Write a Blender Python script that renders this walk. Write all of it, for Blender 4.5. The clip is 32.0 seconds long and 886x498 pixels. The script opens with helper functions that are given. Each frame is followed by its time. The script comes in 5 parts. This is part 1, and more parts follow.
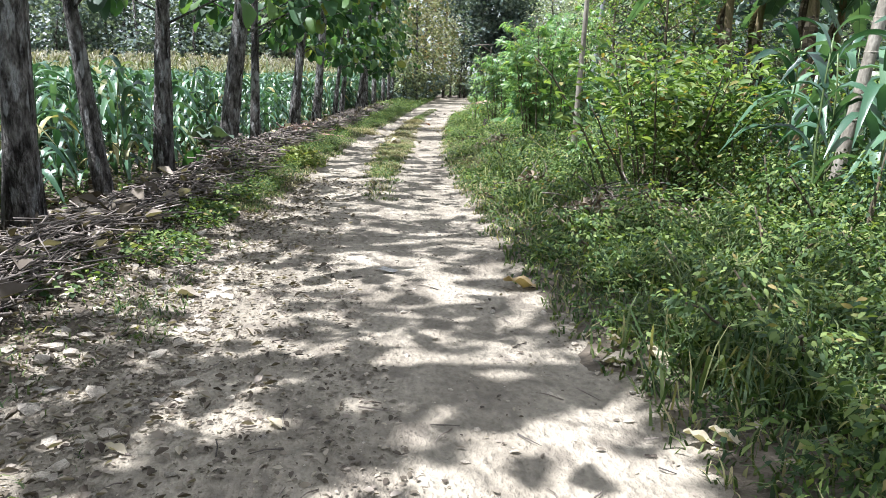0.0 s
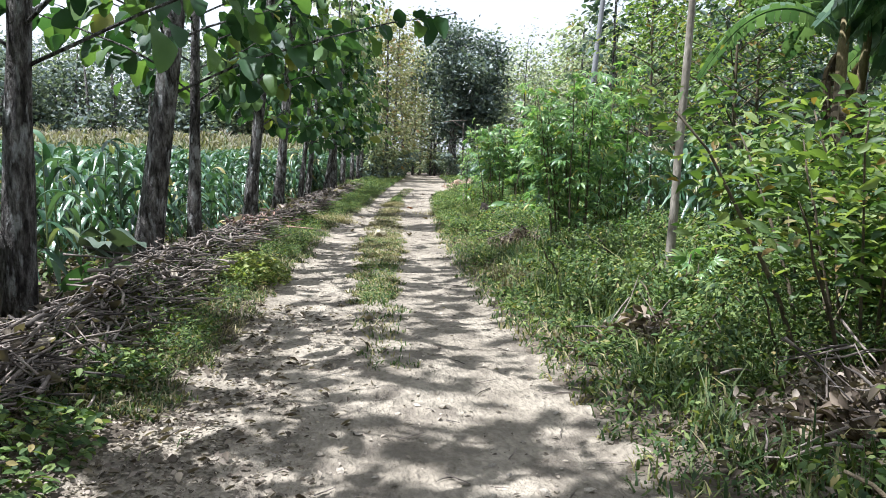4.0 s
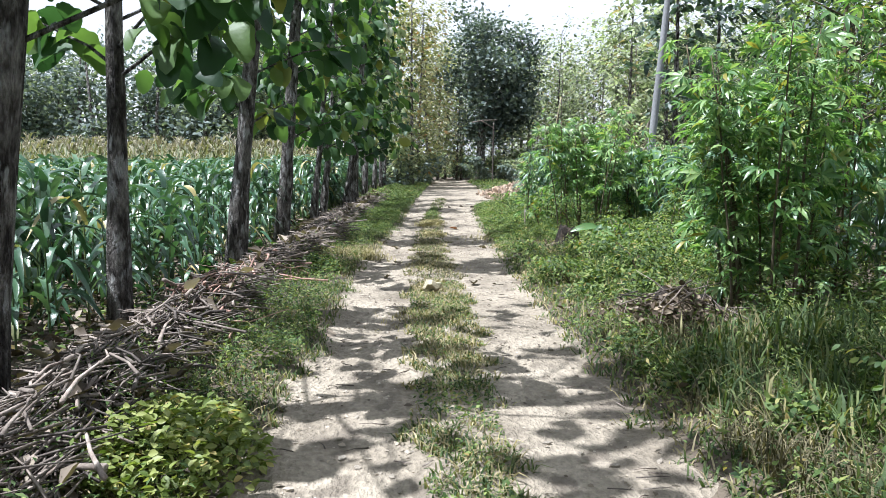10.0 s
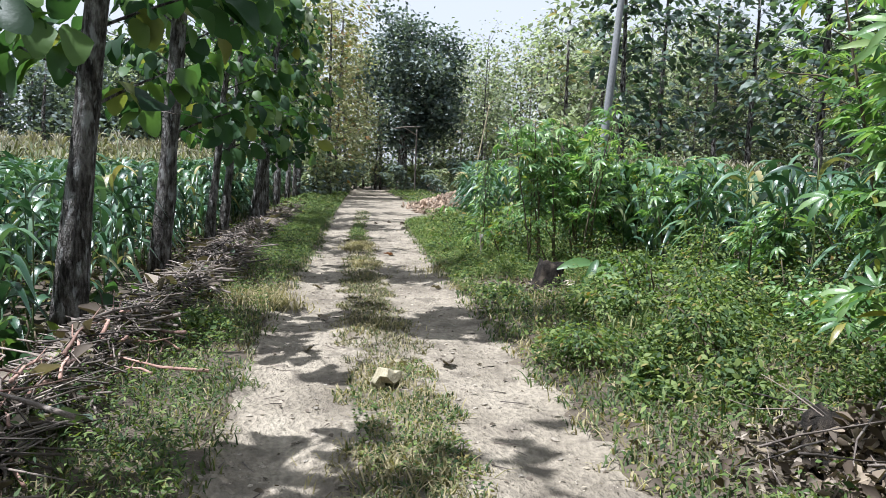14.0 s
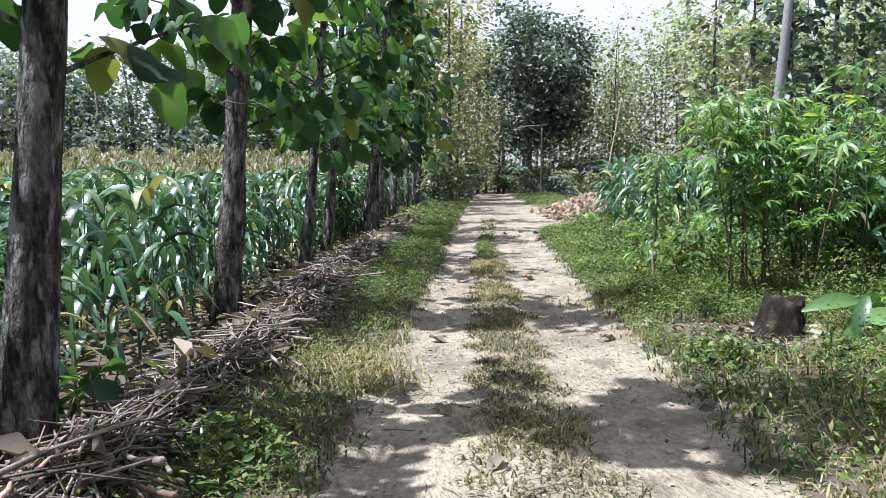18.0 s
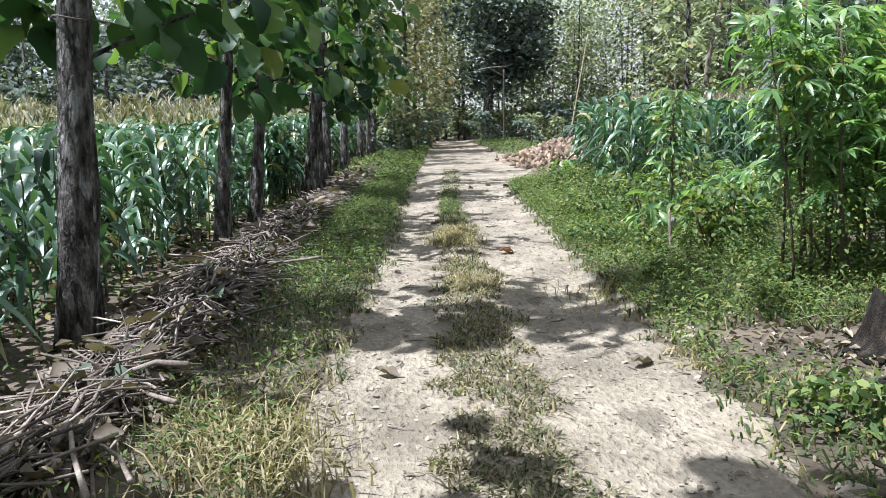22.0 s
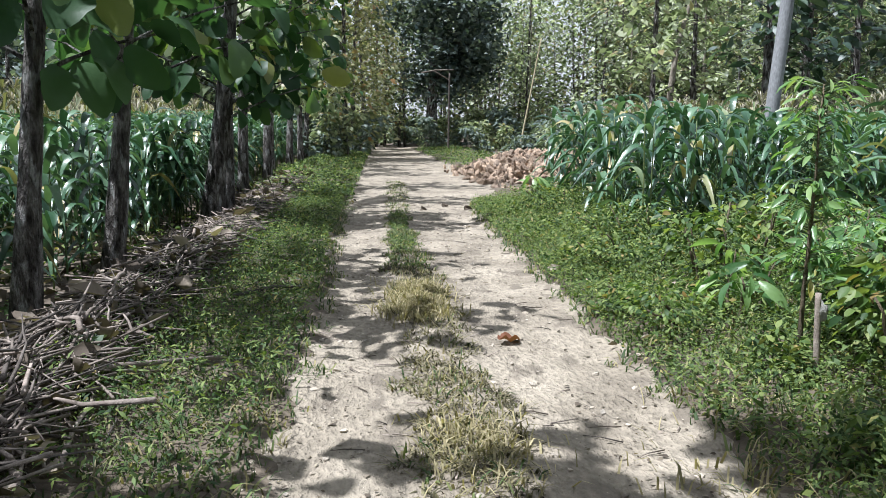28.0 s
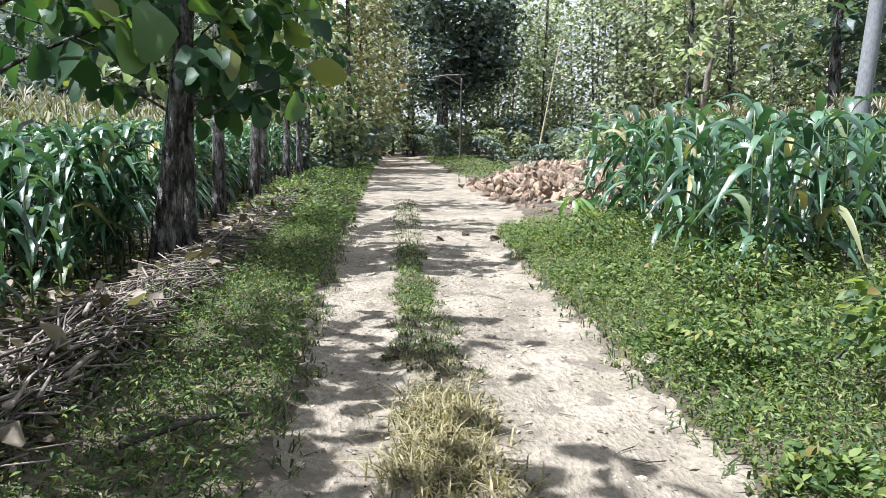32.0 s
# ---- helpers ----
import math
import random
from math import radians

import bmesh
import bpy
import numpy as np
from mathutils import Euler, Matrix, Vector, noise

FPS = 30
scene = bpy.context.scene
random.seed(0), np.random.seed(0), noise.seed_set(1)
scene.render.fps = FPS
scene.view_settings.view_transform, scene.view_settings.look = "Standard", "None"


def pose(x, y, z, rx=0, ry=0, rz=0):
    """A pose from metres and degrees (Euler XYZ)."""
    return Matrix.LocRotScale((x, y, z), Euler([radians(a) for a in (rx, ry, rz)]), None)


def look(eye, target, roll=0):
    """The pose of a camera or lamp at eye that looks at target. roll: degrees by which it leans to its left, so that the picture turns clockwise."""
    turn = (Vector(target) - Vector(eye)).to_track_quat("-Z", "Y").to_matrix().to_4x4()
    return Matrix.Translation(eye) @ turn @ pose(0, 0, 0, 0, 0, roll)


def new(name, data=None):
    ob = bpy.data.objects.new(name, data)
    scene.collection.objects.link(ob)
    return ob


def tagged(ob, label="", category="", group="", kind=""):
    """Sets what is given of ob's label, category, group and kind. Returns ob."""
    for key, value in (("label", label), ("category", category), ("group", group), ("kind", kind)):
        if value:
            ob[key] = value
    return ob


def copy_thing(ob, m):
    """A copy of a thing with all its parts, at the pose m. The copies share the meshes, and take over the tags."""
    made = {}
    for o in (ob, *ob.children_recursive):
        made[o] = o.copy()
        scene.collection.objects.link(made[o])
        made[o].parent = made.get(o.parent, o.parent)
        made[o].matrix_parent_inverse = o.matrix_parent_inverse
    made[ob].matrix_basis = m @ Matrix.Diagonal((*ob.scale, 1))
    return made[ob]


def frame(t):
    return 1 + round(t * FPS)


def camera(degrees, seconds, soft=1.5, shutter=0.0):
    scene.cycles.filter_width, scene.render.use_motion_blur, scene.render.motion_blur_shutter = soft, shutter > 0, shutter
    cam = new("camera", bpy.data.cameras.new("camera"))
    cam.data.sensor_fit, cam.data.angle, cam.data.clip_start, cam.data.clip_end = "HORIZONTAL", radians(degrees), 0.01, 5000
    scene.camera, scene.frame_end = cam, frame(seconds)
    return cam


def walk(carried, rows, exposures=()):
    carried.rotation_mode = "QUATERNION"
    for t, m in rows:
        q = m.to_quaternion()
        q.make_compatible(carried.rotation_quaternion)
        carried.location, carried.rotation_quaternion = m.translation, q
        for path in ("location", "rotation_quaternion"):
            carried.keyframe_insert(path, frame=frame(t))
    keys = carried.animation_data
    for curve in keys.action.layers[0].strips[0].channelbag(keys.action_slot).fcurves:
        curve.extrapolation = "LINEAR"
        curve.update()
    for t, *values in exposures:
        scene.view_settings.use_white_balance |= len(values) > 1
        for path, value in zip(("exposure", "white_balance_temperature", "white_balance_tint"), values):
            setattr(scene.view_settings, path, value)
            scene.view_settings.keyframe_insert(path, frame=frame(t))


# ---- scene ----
cam = camera(58.5, 32.0, soft=0.7)
# seconds, eye x y z, turn to the right, tilt up, lean to the left
PATH = [
    (0, -0.003, 0.000, 1.438, 3.51, -11.84, 1.59), (0.5, -0.127, 0.407, 1.469, 4.28, -8.53, 1.22), (1, -0.212, 0.941, 1.463, 5.40, -4.05, 0.77),
    (1.5, -0.232, 1.450, 1.467, 6.43, -4.53, 0.31), (2, -0.235, 1.925, 1.445, 7.03, -6.21, 0.21), (2.5, -0.254, 2.480, 1.463, 7.04, -5.31, 1.10),
    (3, -0.298, 3.206, 1.467, 5.96, -4.78, 1.63), (3.5, -0.354, 3.774, 1.442, 5.75, -6.47, 1.39), (5.5, -0.461, 5.675, 1.423, 7.31, -5.27, 0.85),
    (6, -0.467, 6.126, 1.437, 7.50, -5.08, 0.80), (6.5, -0.468, 6.586, 1.448, 7.47, -5.16, 0.64), (7, -0.521, 7.023, 1.454, 7.49, -5.53, 0.57),
    (7.5, -0.578, 7.495, 1.450, 7.36, -5.86, 0.51), (8, -0.603, 7.952, 1.466, 6.84, -6.36, 0.55), (8.5, -0.614, 8.373, 1.467, 6.19, -6.69, 0.24),
    (9, -0.615, 8.757, 1.461, 5.48, -6.39, -0.06), (9.5, -0.633, 9.099, 1.503, 4.79, -6.18, 0.11), (10, -0.647, 9.571, 1.520, 4.55, -6.18, 0.18),
    (10.5, -0.624, 10.097, 1.505, 5.07, -6.09, 0.19), (11, -0.601, 10.643, 1.504, 5.71, -6.08, 0.13), (11.5, -0.620, 11.185, 1.520, 6.59, -5.92, 0.54),
    (12, -0.638, 11.743, 1.509, 7.74, -5.54, 0.68), (12.5, -0.661, 12.188, 1.501, 9.06, -5.23, 0.89), (13, -0.695, 12.566, 1.516, 10.17, -5.25, 1.23),
    (13.5, -0.710, 12.934, 1.534, 10.78, -5.39, 1.51), (14, -0.715, 13.306, 1.538, 10.87, -5.45, 1.63), (14.5, -0.714, 13.652, 1.554, 10.51, -5.59, 1.77),
    (16.5, -0.622, 14.936, 1.469, 6.17, -6.98, 1.15), (17, -0.627, 15.382, 1.479, 4.66, -8.22, 0.69), (17.5, -0.638, 15.857, 1.501, 3.28, -7.91, 0.26),
    (18, -0.556, 16.540, 1.503, 1.96, -5.29, -0.55), (18.5, -0.531, 16.986, 1.506, 1.59, -4.39, -0.96), (19, -0.531, 17.374, 1.531, 1.93, -4.40, -1.13),
    (19.5, -0.528, 17.698, 1.533, 2.46, -4.36, -1.17), (20, -0.499, 17.861, 1.551, 2.77, -4.36, -1.32), (20.5, -0.494, 18.059, 1.570, 3.42, -4.81, -1.42),
    (21, -0.454, 18.339, 1.542, 3.81, -5.62, -1.63), (21.5, -0.418, 18.715, 1.517, 4.22, -7.39, -1.53), (22, -0.392, 19.032, 1.504, 4.69, -9.17, -1.77),
    (22.5, -0.382, 19.279, 1.514, 4.93, -9.06, -1.75), (23, -0.393, 19.519, 1.489, 5.23, -8.61, -2.09), (23.5, -0.406, 19.734, 1.500, 5.55, -8.40, -1.98),
    (24, -0.404, 19.987, 1.506, 6.25, -8.22, -1.60), (24.5, -0.368, 20.300, 1.515, 6.71, -8.37, -1.33), (25, -0.344, 20.595, 1.505, 7.20, -8.45, -1.12),
    (25.5, -0.337, 20.912, 1.501, 7.82, -8.51, -0.87), (27.5, -0.288, 22.309, 1.478, 9.50, -8.80, -0.09), (28, -0.278, 22.704, 1.468, 9.55, -8.77, 0.26),
    (28.5, -0.233, 23.096, 1.450, 9.31, -8.53, 0.51), (29, -0.204, 23.411, 1.441, 9.02, -8.24, 0.79), (29.5, -0.179, 23.693, 1.458, 8.97, -8.05, 1.01),
    (30, -0.169, 23.934, 1.479, 8.97, -7.85, 1.16), (30.5, -0.118, 24.310, 1.518, 8.82, -8.10, 0.84), (31, -0.072, 24.748, 1.517, 8.75, -8.42, 0.30),
    (31.5, -0.035, 25.170, 1.504, 8.80, -8.41, 0.10), (32, 0.004, 25.526, 1.510, 8.95, -8.23, 0.19)]


def eye_pose(x, y, z, turn, tilt, lean):
    return pose(x, y, z, 0, 0, -turn) @ pose(0, 0, 0, 90 + tilt) @ pose(0, 0, 0, 0, 0, lean)


walk(cam, [(r[0], eye_pose(*r[1:])) for r in PATH], [(t, e, 5780, 12) for t, e in ((0, 1.68), (1, 1.46), (3, 1.4), (5.5, 1.42), (8, 1.25), (10, 1.42), (12, 1.32), (13.5, 1.1), (17, 1.36), (20, 1.26), (22, 1.28), (25, 1.37), (28, 1.12), (30, 1.2), (32, 1.42))])

# ---- sky and sun: from the left and a little behind, high ----
SUN_EL, SUN_AZ = radians(66), radians(-98)
world = bpy.data.worlds.new("sky")
scene.world = world
world.use_nodes = True
wn = world.node_tree.nodes
sky = wn.new("ShaderNodeTexSky")
sky.sky_type, sky.sun_disc = "NISHITA", False
sky.sun_elevation, sky.sun_rotation = SUN_EL, SUN_AZ
sky.air_density, sky.dust_density, sky.ozone_density = 1.0, 2.5, 0.6
haze = wn.new("ShaderNodeMix")  # bright white tropical haze over the blue
haze.data_type = "RGBA"
haze.inputs[0].default_value, haze.inputs[7].default_value = 0.86, (5.1, 5.15, 5.2, 1)
world.node_tree.links.new(sky.outputs[0], haze.inputs[6])
world.node_tree.links.new(haze.outputs[2], wn["Background"].inputs[0])
wn["Background"].inputs[1].default_value = 0.086
sun = new("sun", bpy.data.lights.new("sun", "SUN"))
sun.data.energy, sun.data.angle, sun.data.color = 4.7, radians(0.6), (1.0, 0.975, 0.935)
toward = Vector((math.sin(SUN_AZ) * math.cos(SUN_EL), math.cos(SUN_AZ) * math.cos(SUN_EL), math.sin(SUN_EL)))
sun.matrix_world = look(toward * 60, (0, 0, 0))


# ---- mesh helpers ----


def mesh_data(name, V, F, mat, smooth=True):
    """A mesh from arrays; F is a list of index arrays of triangles or quads."""
    me = bpy.data.meshes.new(name)
    V = np.asarray(V, np.float32)
    F = [np.asarray(f, np.int32) for f in F if len(f)]
    counts = np.concatenate([np.full(len(f), f.shape[1], np.int32) for f in F])
    loops = np.concatenate([f.ravel() for f in F])
    me.vertices.add(len(V))
    me.vertices.foreach_set("co", V.ravel())
    me.loops.add(len(loops))
    me.loops.foreach_set("vertex_index", loops)
    me.polygons.add(len(counts))
    me.polygons.foreach_set("loop_start", np.concatenate([[0], np.cumsum(counts)[:-1]]).astype(np.int32))
    me.polygons.foreach_set("use_smooth", np.full(len(counts), smooth))
    me.materials.append(mat)
    me.update()
    me.validate()
    return me


class Buf:
    """Collects pieces of one mesh."""

    def __init__(self):
        self.V, self.F, self.n = [], [], 0

    def add(self, V, F):
        V = np.asarray(V, float)
        for f in (F if isinstance(F, list) else [F]):
            self.F.append(np.asarray(f) + self.n)
        self.V.append(V)
        self.n += len(V)
        return self

    def data(self, name, mat, smooth=True):
        quads = [f for f in self.F if f.shape[1] == 4]
        tris = [f for f in self.F if f.shape[1] == 3]
        groups = [np.concatenate(g) for g in (quads, tris) if g]
        return mesh_data(name, np.concatenate(self.V), groups, mat, smooth)


def part(name, data, parent, label="", m=None):
    ob = new(name, data)
    ob.parent = parent
    if m is not None:
        ob.matrix_basis = m
    if label:
        ob["label"] = label
    return ob


def unit(v):
    v = np.asarray(v, float)
    return v / np.maximum(np.linalg.norm(v, axis=-1, keepdims=True), 1e-9)


def turns(way, up):
    """Rotations that bring y to way and z near up; arrays of (n, 3)."""
    way, up = unit(way), np.broadcast_to(np.asarray(up, float), np.shape(way))
    side = unit(np.cross(way, up) + 1e-6)
    return np.stack([side, way, np.cross(side, way)], axis=-1)


def place(V, F, R, T, S):
    """Copies of a small piece, turned by R, scaled by S and moved by T."""
    n, k = len(T), len(V)
    S = np.asarray(S, float)
    S = S[:, None, None] if S.ndim == 1 else S[:, None, :]
    out = np.einsum("nij,nkj->nki", R, V[None] * S) + T[:, None, :]
    return out.reshape(-1, 3), [(f[None] + (np.arange(n) * k)[:, None, None]).reshape(-1, f.shape[1]) for f in F]


def blade(n, width, fold=0.15, droop=0.2, cols=3):
    """A leaf of length 1 along y: its half width follows width(s); it folds up at the rim and droops at the tip."""
    s = np.linspace(0, 1, n + 1)
    w = np.array([width(a) for a in s])
    V = []
    for a, b in zip(s, w):
        y, z = a - 0.25 * droop * a ** 3, -droop * a ** 2
        for c in np.linspace(-1, 1, cols):
            V.append((c * b, y, z + abs(c) * b * fold * 2))
    F = [(i * cols + c, i * cols + c + 1, (i + 1) * cols + c + 1, (i + 1) * cols + c) for i in range(n) for c in range(cols - 1)]
    return np.array(V), [np.array(F)]


def tube(path, radii, sides=7, wobble=0.0, rng=None):
    """A round stem along a path, closed at its top."""
    path = np.asarray(path, float)
    n = len(path)
    d = unit(np.gradient(path, axis=0))
    ref = np.array([0.0, 1.0, 0.0]) if abs(d[:, 2]).mean() > 0.6 else np.array([0.0, 0.0, 1.0])
    a = unit(np.cross(d, ref))
    b = np.cross(d, a)
    ang = np.arange(sides) / sides * 2 * np.pi
    r = np.asarray(radii, float)[:, None] * np.ones((1, sides))
    if wobble:
        r = r * (1 + wobble * (rng.random((n, sides)) - 0.5))
    V = path[:, None] + r[..., None] * (np.cos(ang)[None, :, None] * a[:, None] + np.sin(ang)[None, :, None] * b[:, None])
    i, j = np.meshgrid(np.arange(n - 1), np.arange(sides), indexing="ij")
    j2 = (j + 1) % sides
    Q = np.stack([i * sides + j, i * sides + j2, (i + 1) * sides + j2, (i + 1) * sides + j], -1).reshape(-1, 4)
    V = np.concatenate([V.reshape(-1, 3), path[-1:], path[:1]])
    top, bot = n * sides, n * sides + 1
    k = np.arange(sides)
    T = np.concatenate([np.stack([(n - 1) * sides + k, (n - 1) * sides + (k + 1) % sides, np.full(sides, top)], -1),
                        np.stack([(k + 1) % sides, k, np.full(sides, bot)], -1)])
    return V, [Q, T]


def waves(x, y, seed=0.0):
    """Smooth unevenness, about -1 to 1."""
    x, y = np.asarray(x, float), np.asarray(y, float)
    return (np.sin(1.7 * x + 2.1 * y + seed) + np.sin(-2.9 * x + 1.3 * y + 2.2 * seed) + np.sin(4.3 * x + 3.7 * y + 0.7 * seed)
            + 0.6 * np.sin(7.9 * x - 6.1 * y + seed)) / 3.6


# ---- the plan: lines along the track, as x over y ----
def line(*knots):
    ys, xs = zip(*knots)
    return lambda y: np.interp(y, ys, xs)


ROAD_L = line((-8, -1.8), (7, -1.7), (9, -1.42), (14, -1.33), (16, -1.13), (20, -1.03), (23, -0.75), (26, -0.45), (30, -0.08), (33, 0.08), (36, 0.33), (40, 0.55), (45, 1.0), (58, 2.1), (80, 4.4))
ROAD_R = line((-8, 1.5), (2.5, 1.25), (5.7, 0.97), (12, 0.88), (16, 0.95), (20, 1.15), (24, 1.43), (28, 1.75), (32, 2.1), (36, 2.5), (37.5, 2.7), (39, 3.6), (44, 4.5), (55, 5.2), (80, 6.8))
STRIP_L = line((9, -0.3), (13.4, -0.45), (16, -0.40), (20, -0.27), (23, -0.05), (25, 0.03), (28, 0.37), (30, 0.45), (34, 0.85), (40, 1.4), (50, 2.4))
STRIP_R = line((9, -0.1), (13.4, 0.0), (16, 0.2), (20, 0.42), (23, 0.46), (25, 0.65), (28, 0.76), (30, 0.92), (34, 1.1), (40, 1.8), (50, 2.8))
TREES_X = line((-8, -3.2), (7, -3.1), (10, -3.0), (14, -2.85), (16, -2.75), (19, -2.42), (23, -2.2), (28, -2.1), (33, -1.55), (42, -1.3), (50, -0.9), (58, -0.1), (80, 2.0))
LITTER_R = line((-8, -2.2), (8, -2.2), (10.5, -1.95), (13, -2.0), (18.3, -2.0), (20.5, -1.9), (23.5, -1.62), (25, -1.5), (29, -1.35), (31, -1.2), (36, -0.9), (45, -0.2), (60, 0.9))


def step(a):
    return 1 / (1 + np.exp(-np.clip(a, -40, 40)))


def ground_z(x, y):
    """Height of the ground: ruts in the track, a low bank of litter under the trees, verges a little above the ruts."""
    x, y = np.asarray(x, float), np.asarray(y, float)
    l, r = ROAD_L(y), ROAD_R(y)
    mid = (STRIP_L(y) + STRIP_R(y)) / 2
    on = step((x - l) / 0.06) * step((r - x) / 0.06)
    hump = np.exp(-((x - mid) / 0.3) ** 2)
    bank = np.exp(-((x - 0.3 * TREES_X(y) - 0.7 * LITTER_R(y)) / 0.33) ** 2)
    near = np.exp(-np.clip(np.abs(x - 0.5) - 12, 0, None) / 8)
    z = 0.035 * (1 - on) - 0.03 * on + 0.03 * on * hump * (y > 9) + (0.16 + 0.10 * step((y - 9) / 0.8) * step((20 - y) / 0.8)) * bank * (0.8 + 0.35 * waves(x * 0.7, y * 0.6, 3))
    z = z + near * (0.025 * waves(x * 0.9, y * 0.9, 1) + 0.008 * waves(x * 4.1, y * 3.7, 2))
    z = z + 0.10 * step((x - r - 1.6) / 0.5) * near
    z = z - 0.18 * step((TREES_X(y) + 0.15 - x) / 0.1) * np.exp(-((y - 19.9) / 2.5) ** 2) * near
    return z


# ---- materials ----
def material(name):
    mat = bpy.data.materials.new(name)
    mat.use_nodes = True
    nt = mat.node_tree
    bsdf = nt.nodes["Principled BSDF"]
    return mat, nt, bsdf


def ramp(nt, fac, stops):
    n = nt.nodes.new("ShaderNodeValToRGB")
    e = n.color_ramp.elements
    while len(e) < len(stops):
        e.new(0.5)
    for el, (p, c) in zip(e, stops):
        el.position, el.color = p, (*c, 1)
    nt.links.new(fac, n.inputs[0])
    return n.outputs[0]


def noise_node(nt, scale, detail=4.0, stretch=None, rough=0.55):
    t = nt.nodes.new("ShaderNodeTexCoord")
    m = nt.nodes.new("ShaderNodeMapping")
    n = nt.nodes.new("ShaderNodeTexNoise")
    n.inputs["Scale"].default_value, n.inputs["Detail"].default_value, n.inputs["Roughness"].default_value = scale, detail, rough
    if stretch:
        m.inputs["Scale"].default_value = stretch
    nt.links.new(t.outputs["Object"], m.inputs[0])
    nt.links.new(m.outputs[0], n.inputs[0])
    return n.outputs[0]


def mixed(nt, fac, a, b, mode="MIX"):
    n = nt.nodes.new("ShaderNodeMix")
    n.data_type, n.blend_type = "RGBA", mode
    for sock, v in ((n.inputs[0], fac), (n.inputs[6], a), (n.inputs[7], b)):
        if isinstance(v, (int, float)):
            sock.default_value = v
        elif isinstance(v, tuple):
            sock.default_value = (*v, 1)
        else:
            nt.links.new(v, sock)
    return n.outputs[2]


def bumped(nt, bsdf, height, strength, dist):
    b = nt.nodes.new("ShaderNodeBump")
    b.inputs["Strength"].default_value, b.inputs["Distance"].default_value = strength, dist
    nt.links.new(height, b.inputs["Height"])
    nt.links.new(b.outputs[0], bsdf.inputs["Normal"])


def leaf_material(name, dark, mid, light, through_light=0.35, rough=0.45, spec=0.4, rot=0.0, rot_color=(0.22, 0.15, 0.05), vein=40, tint=(1.2, 1.25, 0.55)):
    """Leaves: each one its own green, mottled, part of the light going through."""
    mat, nt, bsdf = material(name)
    geo = nt.nodes.new("ShaderNodeNewGeometry")
    info = nt.nodes.new("ShaderNodeObjectInfo")
    add = nt.nodes.new("ShaderNodeMath")
    add.operation = "ADD"
    nt.links.new(geo.outputs["Random Per Island"], add.inputs[0])
    nt.links.new(info.outputs["Random"], add.inputs[1])
    fr = nt.nodes.new("ShaderNodeMath")
    fr.operation = "FRACT"
    nt.links.new(add.outputs[0], fr.inputs[0])
    stops = [(0.0, dark), (0.5, mid), (0.95 - rot, light)] + ([(1.0 - rot * 0.7, rot_color)] if rot else [])
    col = ramp(nt, fr.outputs[0], stops)
    spots = noise_node(nt, 9, 3)
    col = mixed(nt, ramp(nt, spots, [(0.35, (0, 0, 0)), (0.75, (0.45, 0.45, 0.45))]), col, mixed(nt, 1.0, col, (0.75, 0.8, 0.55), "MULTIPLY"))
    nt.links.new(col, bsdf.inputs["Base Color"])
    bsdf.inputs["Roughness"].default_value, bsdf.inputs["Specular IOR Level"].default_value = rough, spec
    bumped(nt, bsdf, noise_node(nt, vein, 2), 0.25, 0.01)
    tr = nt.nodes.new("ShaderNodeBsdfTranslucent")
    nt.links.new(mixed(nt, 1.0, col, tint, "MULTIPLY"), tr.inputs[0])
    ms = nt.nodes.new("ShaderNodeMixShader")
    ms.inputs[0].default_value = through_light
    nt.links.new(bsdf.outputs[0], ms.inputs[1])
    nt.links.new(tr.outputs[0], ms.inputs[2])
    nt.links.new(ms.outputs[0], nt.nodes["Material Output"].inputs[0])
    return mat


def rough_material(name, stops, scale, bump=0.5, dist=0.02, stretch=None, rough=0.9, island=0.0, fine=14.0, blot=None):
    """Earth, bark, stone, dead wood: colour from noise at two scales, with relief."""
    mat, nt, bsdf = material(name)
    n = noise_node(nt, scale, 6, stretch)
    f = noise_node(nt, scale * fine, 4, stretch)
    col = ramp(nt, n, stops)
    col = mixed(nt, 0.55, col, mixed(nt, 1.0, col, ramp(nt, f, [(0.3, (0.45, 0.45, 0.45)), (0.7, (1.35, 1.35, 1.35))]), "MULTIPLY"))
    if blot:
        col = mixed(nt, ramp(nt, noise_node(nt, blot[0], 3, stretch), [(blot[1], (0, 0, 0)), (blot[1] + 0.08, (1, 1, 1))]), col, blot[2])
    if island:
        geo = nt.nodes.new("ShaderNodeNewGeometry")
        info = nt.nodes.new("ShaderNodeObjectInfo")
        add = nt.nodes.new("ShaderNodeMath")
        add.operation = "ADD"
        nt.links.new(geo.outputs["Random Per Island"], add.inputs[0])
        nt.links.new(info.outputs["Random"], add.inputs[1])
        fr = nt.nodes.new("ShaderNodeMath")
        fr.operation = "FRACT"
        nt.links.new(add.outputs[0], fr.inputs[0])
        lo, hi = 1 - island, 1 + island
        col = mixed(nt, 1.0, col, ramp(nt, fr.outputs[0], [(0, (lo, lo, lo)), (1, (hi, hi * 0.97, hi * 0.93))]), "MULTIPLY")
    nt.links.new(col, bsdf.inputs["Base Color"])
    bsdf.inputs["Roughness"].default_value = rough
    bsdf.inputs["Specular IOR Level"].default_value = 0.25
    hsum = nt.nodes.new("ShaderNodeMath")
    hsum.operation = "ADD"
    nt.links.new(n, hsum.inputs[0])
    nt.links.new(f, hsum.inputs[1])
    bumped(nt, bsdf, hsum.outputs[0], bump, dist)
    return mat


